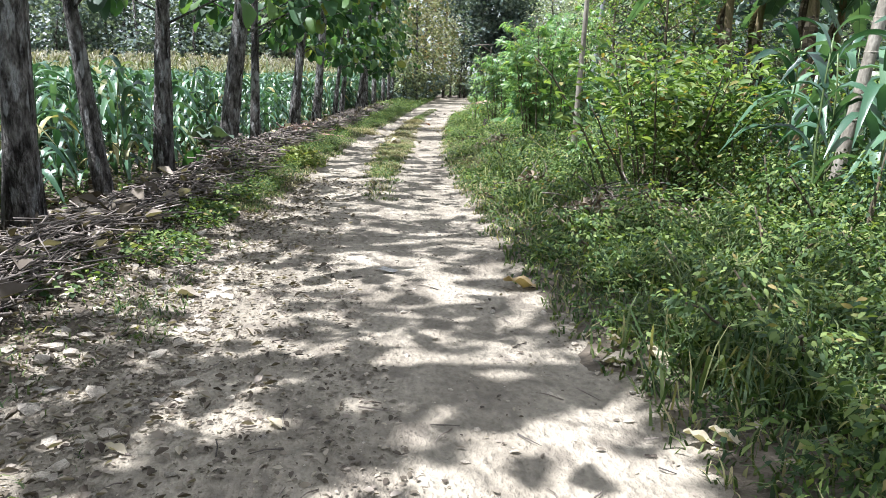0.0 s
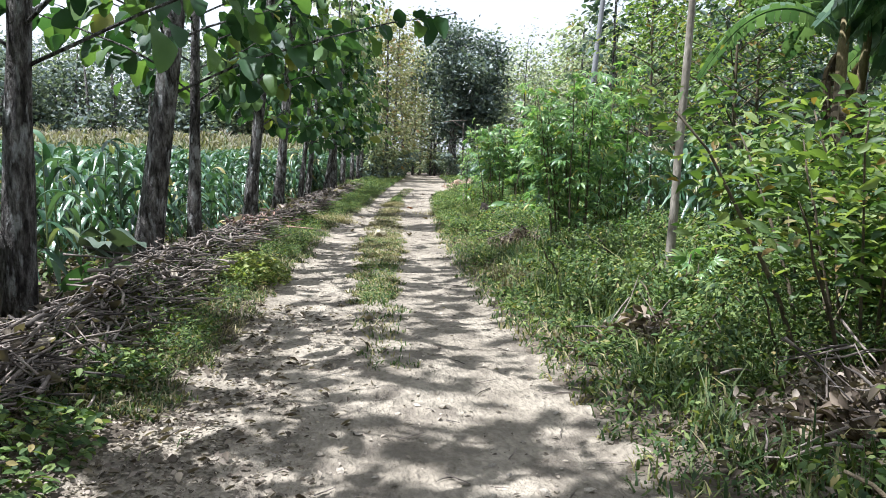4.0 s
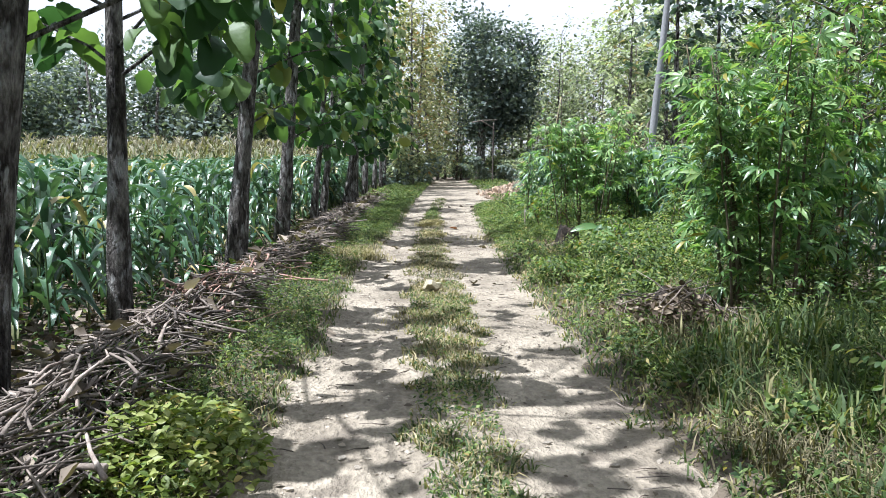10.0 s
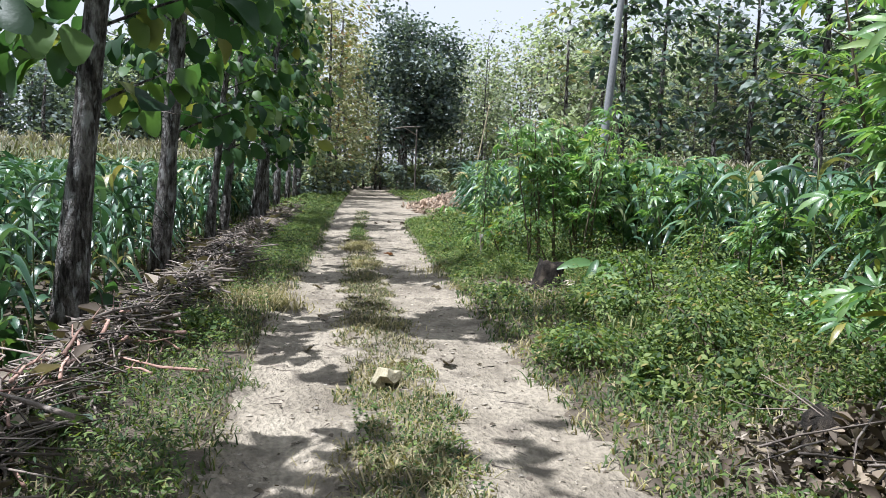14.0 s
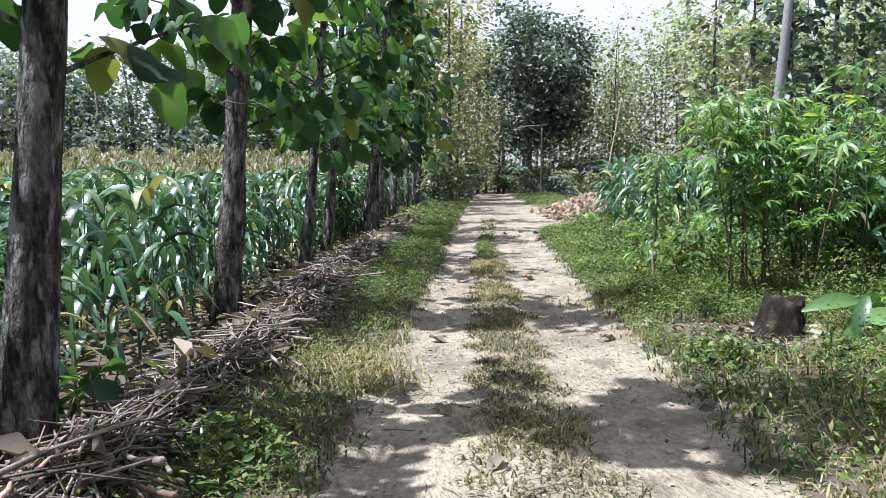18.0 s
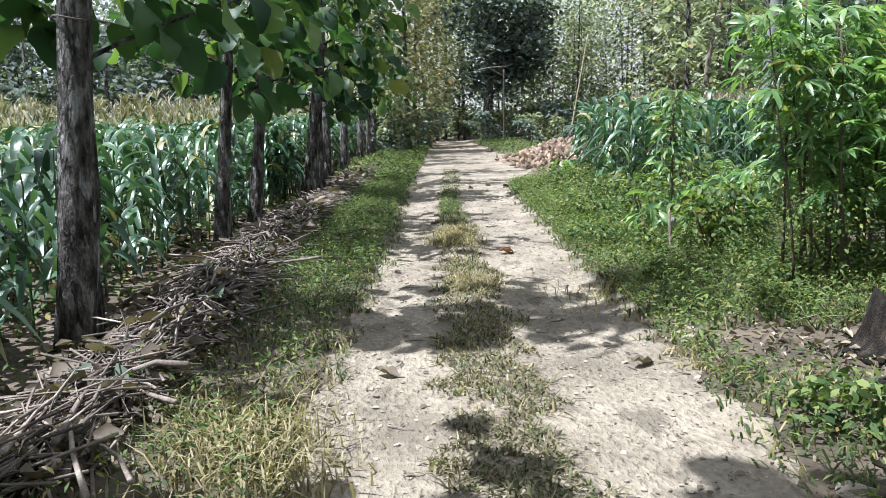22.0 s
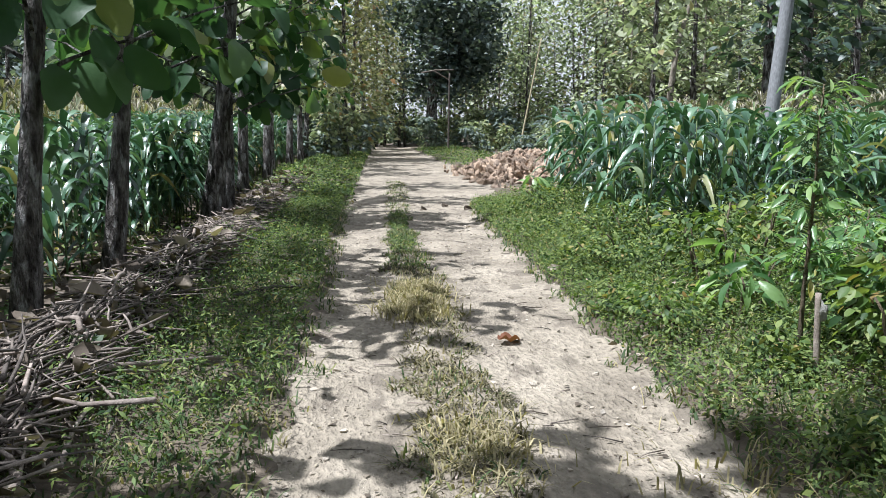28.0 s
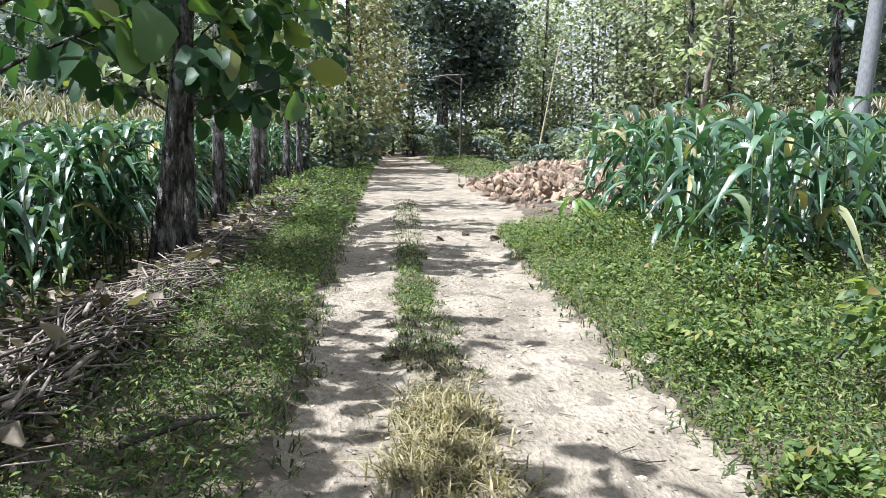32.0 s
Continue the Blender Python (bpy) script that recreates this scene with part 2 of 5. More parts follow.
M_ROAD = rough_material("sandy_earth", [(0.3, (0.16, 0.136, 0.103)), (0.47, (0.24, 0.207, 0.158)), (0.7, (0.34, 0.297, 0.23))], 1.3, 1.0, 0.05, (1.3, 0.8, 1), fine=17, blot=(3.1, 0.55, (0.155, 0.132, 0.102)))
M_SOIL = rough_material("dark_soil", [(0.3, (0.055, 0.044, 0.033)), (0.55, (0.105, 0.085, 0.062)), (0.8, (0.17, 0.14, 0.105))], 1.1, 0.8, 0.05, fine=9)
M_BARK = rough_material("teak_bark", [(0.37, (0.024, 0.02, 0.018)), (0.48, (0.09, 0.08, 0.072)), (0.61, (0.215, 0.2, 0.182)), (0.7, (0.3, 0.285, 0.26))], 9, 1.0, 0.10, (1.6, 1.6, 0.5), fine=4, blot=(7.5, 0.545, (0.34, 0.335, 0.32)))
M_PALEBARK = rough_material("pale_bark", [(0.3, (0.13, 0.115, 0.09)), (0.52, (0.23, 0.205, 0.165)), (0.75, (0.36, 0.335, 0.285))], 5, 0.6, 0.02, (1.6, 1.6, 0.7), fine=5)
M_DARKSTEM = rough_material("dark_stem", [(0.3, (0.05, 0.045, 0.03)), (0.7, (0.14, 0.11, 0.07))], 9, 0.6, 0.01)
M_STICK = rough_material("dry_sticks", [(0.3, (0.085, 0.069, 0.058)), (0.55, (0.19, 0.164, 0.145)), (0.8, (0.35, 0.315, 0.28))], 7, 0.5, 0.01, island=0.65)
M_REDSTICK = rough_material("reddish_sticks", [(0.3, (0.16, 0.098, 0.08)), (0.55, (0.31, 0.2, 0.165)), (0.8, (0.47, 0.335, 0.285))], 7, 0.5, 0.01, island=0.6)
M_WOOD = rough_material("rotten_wood", [(0.38, (0.012, 0.01, 0.008)), (0.55, (0.035, 0.028, 0.022)), (0.76, (0.15, 0.12, 0.09))], 11, 1.0, 0.03, (1, 1, 0.4))
M_RUBBLE = rough_material("rubble", [(0.3, (0.26, 0.19, 0.135)), (0.55, (0.40, 0.31, 0.235)), (0.8, (0.54, 0.45, 0.35))], 5, 1.0, 0.05, island=0.5)
M_STONE = rough_material("stone", [(0.3, (0.24, 0.21, 0.17)), (0.6, (0.40, 0.36, 0.30)), (0.8, (0.5, 0.47, 0.42))], 9, 0.7, 0.02, island=0.3)
M_POLE = rough_material("pole_concrete", [(0.3, (0.17, 0.175, 0.18)), (0.6, (0.23, 0.235, 0.24)), (0.8, (0.29, 0.29, 0.295))], 3, 0.3, 0.005, (1, 1, 0.3))
M_BAMBOO = rough_material("dry_bamboo", [(0.3, (0.34, 0.29, 0.18)), (0.7, (0.5, 0.44, 0.30))], 7, 0.3, 0.005, (1, 1, 0.3))
M_DRYLEAF = leaf_material("dry_leaves", (0.055, 0.043, 0.034), (0.15, 0.122, 0.098), (0.37, 0.315, 0.265), 0.15, 0.8, 0.2)
M_BRUSH = leaf_material("dead_brush", (0.055, 0.042, 0.032), (0.125, 0.096, 0.074), (0.29, 0.235, 0.18), 0.12, 0.85, 0.15)
M_TEAK = leaf_material("teak_leaves", (0.018, 0.048, 0.022), (0.046, 0.104, 0.042), (0.125, 0.205, 0.062), 0.46, 0.5, 0.35, rot=0.02, rot_color=(0.20, 0.20, 0.06), vein=22)
# Distance haze and bright glints are mixed into this pale leaf colour.
M_HAZETEAK = leaf_material("hazed_pale_teak_leaves", (0.06, 0.082, 0.046), (0.25, 0.295, 0.17), (0.52, 0.55, 0.40), 0.5, 0.45, 0.5, rot=0.04, rot_color=(0.30, 0.24, 0.12), tint=(1.1, 1.2, 0.8))
M_YELLOWTREE = leaf_material("yellowing_leaves", (0.12, 0.145, 0.075), (0.245, 0.255, 0.135), (0.44, 0.41, 0.265), 0.48, 0.5, 0.4, tint=(1.15, 1.2, 0.7), rot=0.05, rot_color=(0.27, 0.16, 0.07))
M_TEAKDARK = leaf_material("dark_teak_leaves", (0.02, 0.04, 0.034), (0.048, 0.083, 0.064), (0.115, 0.165, 0.125), 0.4, 0.45, 0.5)
M_DARKTREE = leaf_material("dark_crown", (0.04, 0.064, 0.066), (0.098, 0.134, 0.132), (0.21, 0.25, 0.24), 0.3, 0.5, 0.4)
# The bluish haze of distance is put into these leaf tones.
M_HAZETREE = leaf_material("hazed_distant_crowns", (0.08, 0.112, 0.112), (0.14, 0.178, 0.17), (0.24, 0.28, 0.262), 0.35, 0.7, 0.2)
M_MAIZE = leaf_material("maize_leaves", (0.013, 0.042, 0.024), (0.046, 0.108, 0.058), (0.115, 0.2, 0.115), 0.24, 0.36, 0.65, rot=0.012, rot_color=(0.33, 0.28, 0.13), vein=60)
M_MAIZESTALK = leaf_material("maize_stalk", (0.06, 0.11, 0.04), (0.09, 0.14, 0.05), (0.15, 0.18, 0.07), 0.1, 0.5, 0.4)
M_TASSEL = leaf_material("maize_tassels", (0.20, 0.18, 0.14), (0.30, 0.272, 0.22), (0.43, 0.395, 0.33), 0.15, 0.7, 0.2)
M_CASSAVA = leaf_material("cassava_leaves", (0.05, 0.125, 0.045), (0.14, 0.26, 0.092), (0.30, 0.42, 0.185), 0.48, 0.36, 0.6, rot=0.015, rot_color=(0.3, 0.27, 0.06))
M_SHRUB = leaf_material("shrub_leaves", (0.025, 0.06, 0.02), (0.1, 0.162, 0.046), (0.24, 0.3, 0.097), 0.45, 0.5, 0.35, rot=0.015)
M_WEED = leaf_material("weed_leaves", (0.018, 0.042, 0.014), (0.08, 0.132, 0.04), (0.21, 0.262, 0.084), 0.36, 0.6, 0.25, rot=0.008, rot_color=(0.28, 0.22, 0.09))
M_PALEWEED = leaf_material("pale_weed_leaves", (0.045, 0.075, 0.022), (0.105, 0.16, 0.045), (0.225, 0.28, 0.092), 0.38, 0.55, 0.3, rot=0.02, rot_color=(0.3, 0.25, 0.11))
M_LIMEWEED = leaf_material("lime_weed_leaves", (0.08, 0.12, 0.025), (0.18, 0.225, 0.055), (0.34, 0.365, 0.14), 0.4, 0.5, 0.35, rot=0.03, rot_color=(0.42, 0.34, 0.14))
M_GRASS = leaf_material("green_grass", (0.028, 0.055, 0.02), (0.07, 0.108, 0.038), (0.155, 0.185, 0.075), 0.35, 0.6, 0.25, rot=0.05, rot_color=(0.27, 0.25, 0.13))
M_DRYGRASS = leaf_material("straw_grass", (0.13, 0.12, 0.06), (0.25, 0.215, 0.125), (0.40, 0.345, 0.22), 0.3, 0.7, 0.2)
M_BROWNGRASS = leaf_material("trampled_grass", (0.05, 0.047, 0.028), (0.115, 0.103, 0.06), (0.225, 0.2, 0.122), 0.2, 0.8, 0.2)
M_BANANA = leaf_material("banana_leaves", (0.05, 0.105, 0.06), (0.085, 0.155, 0.085), (0.14, 0.22, 0.125), 0.38, 0.4, 0.6, vein=12)
M_BANANASTEM = rough_material("banana_stem", [(0.3, (0.09, 0.06, 0.04)), (0.55, (0.17, 0.14, 0.07)), (0.8, (0.24, 0.22, 0.11))], 5, 0.6, 0.02, (1, 1, 0.3))
M_YELLOWLEAF = leaf_material("fallen_yellow_leaf", (0.2, 0.14, 0.075), (0.26, 0.185, 0.1), (0.33, 0.245, 0.14), 0.2, 0.7, 0.25)
M_PALELEAF = leaf_material("bleached_leaf", (0.24, 0.2, 0.145), (0.34, 0.29, 0.215), (0.45, 0.39, 0.3), 0.2, 0.75, 0.2)
M_GREYLEAF = leaf_material("withered_teak_leaf", (0.045, 0.07, 0.05), (0.065, 0.095, 0.068), (0.10, 0.13, 0.095), 0.2, 0.65, 0.3)
M_CLOTH = rough_material("faded_cloth", [(0.3, (0.28, 0.27, 0.25)), (0.7, (0.45, 0.43, 0.40))], 8, 0.5, 0.01)


# ---- ground and track ----
def sheet(name, xs, ys, lift, mat):
    """A sheet over the ground; xs holds fractions or places across, for each y."""
    X = np.array([xs(y) for y in ys])
    Y = np.repeat(np.asarray(ys)[:, None], X.shape[1], 1)
    Z = ground_z(X, Y) + lift(X, Y)
    n, m = X.shape
    i, j = np.meshgrid(np.arange(n - 1), np.arange(m - 1), indexing="ij")
    Q = np.stack([i * m + j, i * m + j + 1, (i + 1) * m + j + 1, (i + 1) * m + j], -1).reshape(-1, 4)
    return new(name, mesh_data(name, np.stack([X, Y, Z], -1).reshape(-1, 3), [Q], mat))


def spread(lo, hi, step, far):
    mid = np.arange(lo, hi, step)
    out = step * 1.35 ** np.arange(1, 60)
    out = np.cumsum(out)
    out = out[out < far]
    return np.concatenate([lo - out[::-1], mid, hi + out])


gx = spread(-7, 8, 0.15, 1500)
tagged(sheet("ground", lambda y: gx, spread(-4, 48, 0.15, 1500), lambda x, y: 0 * x, M_SOIL),
       "dark brown field soil strewn with dead leaves", "ground", kind="structure")


def track_x(y):
    w = np.linspace(0, 1, 60)
    l = ROAD_L(y) - 0.10 + 0.10 * waves(y * 1.9, 0, 5) + 0.05 * waves(y * 6, 1, 6)
    r = ROAD_R(y) + 0.10 + 0.10 * waves(y * 1.7, 2, 7) + 0.05 * waves(y * 6, 3, 8)
    return l + (r - l) * w


def track_lift(x, y):
    l, r = x.min(1, keepdims=True), x.max(1, keepdims=True)
    s = (x - l) / (r - l)
    rim = np.clip(np.minimum(s, 1 - s) / 0.06, 0, 1)
    lumps = 0.011 * waves(x * 5.3, y * 4.1, 4) * waves(x * 2.1, y * 1.7, 9) + 0.0035 * waves(x * 11, y * 9, 5)
    return -0.02 + 0.035 * rim ** 0.7 + lumps * rim


tagged(sheet("road", track_x, np.concatenate([np.arange(-4, 40, 0.06), np.arange(40, 80, 0.25)]), track_lift, M_ROAD),
       "pale sandy dirt track with two wheel ruts", "dirt track", kind="structure")


def road_z(x, y):
    x, y = np.asarray(x, float), np.asarray(y, float)
    on = (x > ROAD_L(y)) & (x < ROAD_R(y))
    return ground_z(x, y) + np.where(on, 0.012, 0.0)


# ---- grass, weeds and litter (uncountable) ----
def band(n, y0, y1, left, right, rng, power=1.0):
    y = y0 + (y1 - y0) * rng.random(n) ** power
    x = left(y) + (right(y) - left(y)) * rng.random(n)
    return x, y


def grass_mesh(x, y, h, rng, wide=0.0055, bend=1.1):
    n = len(x)
    a = rng.random(n) * 2 * np.pi
    side = np.stack([np.cos(a), np.sin(a), 0 * a], -1)
    b = a + np.pi / 2 + rng.normal(0, 0.5, n)
    lean = np.stack([np.cos(b), np.sin(b), 0 * b], -1) * (h * bend * rng.random(n) * 1.4)[:, None]
    base = np.stack([x, y, road_z(x, y) - 0.01], -1)
    up = np.array([0, 0, 1.0])
    w = (wide * (0.6 + 0.8 * rng.random(n)))[:, None]
    mid = base + lean * 0.45 + up * (h * 0.6)[:, None]
    tip = base + lean * 1.1 + up * (h * (1 - 0.65 * rng.random(n)))[:, None]
    V = np.stack([base - side * w, base + side * w, mid + side * w * 0.8, mid - side * w * 0.8, tip], 1).reshape(-1, 3)
    k = np.arange(n)[:, None] * 5
    return V, [k + np.array([[0, 1, 2, 3]]), k + np.array([[3, 2, 4]])]


OVATE = blade(3, lambda s: 0.30 * math.sin(math.pi * min(1, s * 0.93 + 0.05)) ** 0.8, 0.2, 0.15)
LANCE = blade(3, lambda s: 0.14 * math.sin(math.pi * min(1, s * 0.95 + 0.04)), 0.2, 0.25)
FLAKE = (np.array([[0, 0, 0], [-0.3, 0.5, 0.08], [0.3, 0.5, 0.08], [0, 1, -0.1]]), [np.array([[0, 2, 1], [1, 2, 3]])])
SCRAP = (np.array([[0, 0, 0], [-0.23, 0.32, 0.07], [0.23, 0.32, 0.07], [-0.21, 0.66, 0.04], [0.21, 0.66, 0.04], [0, 1, -0.1]]), [np.array([[0, 2, 1], [3, 4, 5]]), np.array([[1, 2, 4, 3]])])
NARROW = (np.array([[0, 0, 0], [-0.15, 0.45, 0.05], [0.15, 0.45, 0.05], [0, 1, -0.12]]), [np.array([[0, 2, 1], [1, 2, 3]])])
CURLED = blade(2, lambda s: 0.33 * math.sin(math.pi * min(1, s * 0.9 + 0.06)) ** 0.7, 0.55, -0.3)


def flat_ways(n, rng, rise=0.35):
    a = rng.random(n) * 2 * np.pi
    return np.stack([np.cos(a), np.sin(a), rng.normal(0, rise, n)], -1)


def leaves_at(T, size, piece, rng, rise=0.4, tilt=0.4, way=None):
    way = flat_ways(len(T), rng, rise) if way is None else way
    up = np.array([0, 0, 1.0]) + rng.normal(0, tilt, (len(T), 3))
    return place(*piece, turns(way, up), T, size)


def patch(x, y, seed, cut):
    return waves(x * 1.1, y * 0.9, seed) + 0.6 * waves(x * 3.3, y * 2.9, seed + 3) > cut


def grass_stuff(name, label, mat, parts):
    b = Buf()
    for V, F in parts:
        b.add(V, F)
    return tagged(new(name, b.data(name, mat)), label, "grass", kind="stuff")


def verge_edge(f, d, seed):
    return lambda y: f(y) + d + 0.12 * waves(y * 2.3, 0, seed) + 0.08 * waves(y * 7, 0, seed + 1)


rng = np.random.default_rng(11)
HEAPS = ((2.4, 7.9, 0.85), (1.75, 9.9, 0.3), (2.15, 16.7, 0.62), (2.15, 23.6, 0.5), (2.5, 23.0, 0.35), (2.75, 23.6, 0.3))


def open_soil(x, y):
    return np.logical_or.reduce([(x - a) ** 2 + (y - b) ** 2 < r * r * (1 + 0.5 * waves(x * 4, y * 4, 7)) for a, b, r in HEAPS])


EDGE_L, EDGE_R = verge_edge(ROAD_L, 0.02, 21), verge_edge(ROAD_R, -0.04, 25)
LEFT_DRY = line((8, 0.8), (15, 0.9), (16, 0.5), (18.5, 0.4), (20, 0.8), (25, 0.85), (27, 0.35), (40, 0.25))
green, dry = [], []
# left verge, between the litter and the rut
x, y = band(56000, 8.5, 42, lambda y: LITTER_R(y) - 0.15, EDGE_L, rng, 1.25)
keep = (rng.random(len(x)) < 0.8) & patch(x * 1.6, y * 1.6, 31, -0.55)
x, y = x[keep], y[keep]
d = (patch(x, y, 41, 0.3) | (rng.random(len(x)) < 0.25)) & (rng.random(len(x)) < LEFT_DRY(y))
d |= (rng.random(len(x)) < 0.5 * LEFT_DRY(y) ** 3)
w = d & (rng.random(len(x)) < 0.6)
d &= ~w
green.append(grass_mesh(x[~d & ~w], y[~d & ~w], 0.025 + 0.08 * rng.random((~d & ~w).sum()), rng))
dry.append(grass_mesh(x[d], y[d], 0.02 + 0.09 * rng.random(d.sum()), rng))
brown_left = grass_mesh(x[w], y[w], 0.02 + 0.08 * rng.random(w.sum()), rng, 0.0055, 1.6)
x, y = band(5000, -2, 9, lambda y: LITTER_R(y) - 0.2, lambda y: LITTER_R(y) + 0.9, rng)
keep = patch(x, y, 33, 0.1)
green.append(grass_mesh(x[keep], y[keep], 0.03 + 0.06 * rng.random(keep.sum()), rng))
x, y = band(5200, 1.2, 8.5, lambda y: -2.7 + 0 * y, lambda y: -0.9 - 0.1 * y, rng)
keep = patch(x * 1.8, y * 1.8, 35, 0.15)
green.append(grass_mesh(x[keep], y[keep], 0.015 + 0.05 * rng.random(keep.sum()), rng, 0.004, 1.4))
# strip between the ruts: green tufts, then trampled brown, then tufts again
brown = []
STRIP_FILL = line((9.5, 0.05), (12, 0.15), (12.4, 0.8), (13.8, 0.8), (14.1, 0.15), (14.6, 0.2), (14.9, 0.85), (19.2, 0.9), (19.7, 0.35), (20.6, 0.85), (24, 0.9), (26.5, 0.7), (27, 0.7), (28, 0.3), (29.2, 0.6), (30.3, 0.6), (31, 0.75), (33.5, 0.75), (34, 0.15), (35, 0.35), (36, 0.15), (44, 0.15))
STRIP_DRY = line((12, 0.2), (15, 0.35), (16, 0.45), (19, 0.5), (19.7, 1.0), (26.5, 1.0), (30.3, 0.9), (31.2, 0.3), (44, 0.3))
x, y = band(85000, 9.5, 44, lambda y: STRIP_L(y) - 0.12, lambda y: STRIP_R(y) + 0.12, rng, 1.2)
m = (x - (STRIP_L(y) + STRIP_R(y)) / 2) / (0.5 * (STRIP_R(y) - STRIP_L(y)) + 0.12)
keep = (np.abs(m) < 0.7 + 0.5 * waves(x * 2, y * 3.1, 51)) & (rng.random(len(x)) < STRIP_FILL(y) * (1 + 0.9 * waves(x * 3.1, y * 2.3, 57)))
x, y = x[keep], y[keep]
d = rng.random(len(x)) < np.minimum(STRIP_DRY(y) * (1.25 + 0.7 * waves(x * 1.4, y * 1.8, 55)), 0.88)
old = d & (y > 19.4) & (rng.random(len(x)) < 0.9)
d = d & ~old
g = ~d & ~old
green.append(grass_mesh(x[g], y[g], 0.02 + 0.07 * rng.random(g.sum()), rng))
dry.append(grass_mesh(x[d], y[d], 0.02 + 0.08 * rng.random(d.sum()), rng))
brown.append(grass_mesh(x[old], y[old], 0.018 + 0.055 * rng.random(old.sum()), rng, 0.006, 1.8))
# right verge
x, y = band(70000, -2, 38, EDGE_R, lambda y: ROAD_R(y) + 2.6, rng, 1.1)
x = EDGE_R(y) + (x - EDGE_R(y)) ** 1.0
keep = (rng.random(len(x)) < np.clip(1.15 - 0.45 * (x - ROAD_R(y)), 0.15, 1)) & ~open_soil(x, y)
x, y = x[keep], y[keep]
h = (0.04 + 0.12 * rng.random(len(x))) * np.clip(0.7 + (x - ROAD_R(y)) * 0.6, 0.6, 1.7)
d = (patch(x, y, 61, 0.4) | (rng.random(len(x)) < 0.22)) & (((y < 25) & (y > 8.5)) | (rng.random(len(x)) < 0.25))
green.append(grass_mesh(x[~d], y[~d], h[~d], rng, 0.007))
dry.append(grass_mesh(x[d], y[d], h[d], rng, 0.006))
x, y = band(30000, -2, 15, lambda y: ROAD_R(y) + 0.4, lambda y: ROAD_R(y) + 2.4, rng)
keep = patch(x * 0.9, y * 0.9, 67, 0.1) & ~open_soil(x, y)
x, y = x[keep], y[keep]
green.append(grass_mesh(x, y, (0.14 + 0.22 * rng.random(len(x))) * np.clip(0.5 + (x - ROAD_R(y)), 0.5, 1.2), rng, 0.007, 0.9))
# taller tufts
for tx, ty, hh, nn in ((1.75, 3.6, 0.4, 260), (2.1, 4.3, 0.42, 240), (3.7, 12.8, 0.5, 380), (3.1, 14.2, 0.6, 420), (3.9, 14.6, 0.6, 420), (4.6, 13.6, 0.6, 420), (2.6, 10.6, 0.4, 200), (1.9, 13.9, 0.35, 180), (2.6, 20.3, 0.3, 200)) + tuple((2.1 + 0.37 * (k % 6) + 0.1 * math.sin(k), 10.9 + 0.22 * k, 0.42 + 0.12 * math.sin(k * 2.1), 260) for k in range(22)):
    x, y = tx + np.clip(rng.normal(0, 0.28, nn), -0.6, 0.6), ty + np.clip(rng.normal(0, 0.28, nn), -0.6, 0.6)
    x = np.maximum(x, ROAD_R(y) + 0.1 * rng.random(nn))
    green.append(grass_mesh(x, y, hh * (0.5 + 0.7 * rng.random(nn)), rng, 0.008, 0.7))
for tx, ty, hh, nn, sp in ((-0.95, 22.4, 0.15, 600, 0.2), (-1.15, 22.8, 0.16, 600, 0.2), (0.55, 28.9, 0.13, 900, 0.15), (0.62, 29.5, 0.12, 800, 0.14), (0.45, 26.1, 0.1, 600, 0.14), (0.1, 21.0, 0.08, 500, 0.2), (-0.2, 17.2, 0.08, 500, 0.2), (1.55, 25.4, 0.12, 250, 0.25)):
    x, y = tx + rng.normal(0, sp, nn), ty + rng.normal(0, sp * 1.4, nn)
    dry.append(grass_mesh(x, y, hh * (0.5 + 0.7 * rng.random(nn)), rng, 0.005, 1.2))
grass_stuff("grass", "short green grass along the verges of the track", M_GRASS, green)
x, y = band(9000, 12.2, 16.2, lambda y: ROAD_R(y) + 0.25, lambda y: ROAD_R(y) + 2.2, rng)
keep = patch(x * 1.2, y * 1.2, 69, 0.0)
brown.append(grass_mesh(x[keep], y[keep], 0.08 + 0.22 * rng.random(keep.sum()), rng, 0.005, 0.9))
grass_stuff("brown_grass", "trampled brown grass between the wheel ruts", M_BROWNGRASS, brown + [brown_left])
grass_stuff("dry_grass", "dry straw-coloured grass in patches beside the ruts", M_DRYGRASS, dry)

# broad-leaved weeds: thick on the right, in patches on the left
weeds, pale_weeds = Buf(), Buf()
for i in range(330):  # small leafy clumps that cast shade on one another
    cy = -1 + 38 * rng.random() ** (1.5 if i < 100 else 0.8)
    cx = float(ROAD_R(cy)) + 0.25 + 3.2 * rng.random()
    if open_soil(cx, cy):
        continue
    n, r, hh = 300, 0.15 + 0.2 * rng.random(), (0.10 + 0.24 * rng.random()) * min(1.3, 0.6 + 0.4 * (cx - float(ROAD_R(cy))))
    q = rng.normal(0, 1, (n, 3))
    q /= np.linalg.norm(q, axis=1, keepdims=True)
    q *= (0.55 + 0.45 * rng.random((n, 1)))
    T = np.stack([cx + q[:, 0] * r, cy + q[:, 1] * r, ground_z(cx, cy) + hh * np.abs(q[:, 2]) + 0.02], -1)
    weeds.add(*leaves_at(T, 0.035 + 0.05 * rng.random(n), NARROW if i % 3 else SCRAP, rng, 0.6, 0.6))
x, y = band(215000, -2, 38, lambda y: ROAD_R(y) + 0.02, lambda y: ROAD_R(y) + 5.0, rng, 1.1)
keep = (rng.random(len(x)) < np.clip(0.45 + 0.5 * (x - ROAD_R(y)), 0.4, 1) * (0.75 + 0.6 * waves(x * 2.7, y * 2.3, 79))) & ~open_soil(x, y)
x, y = x[keep], y[keep]
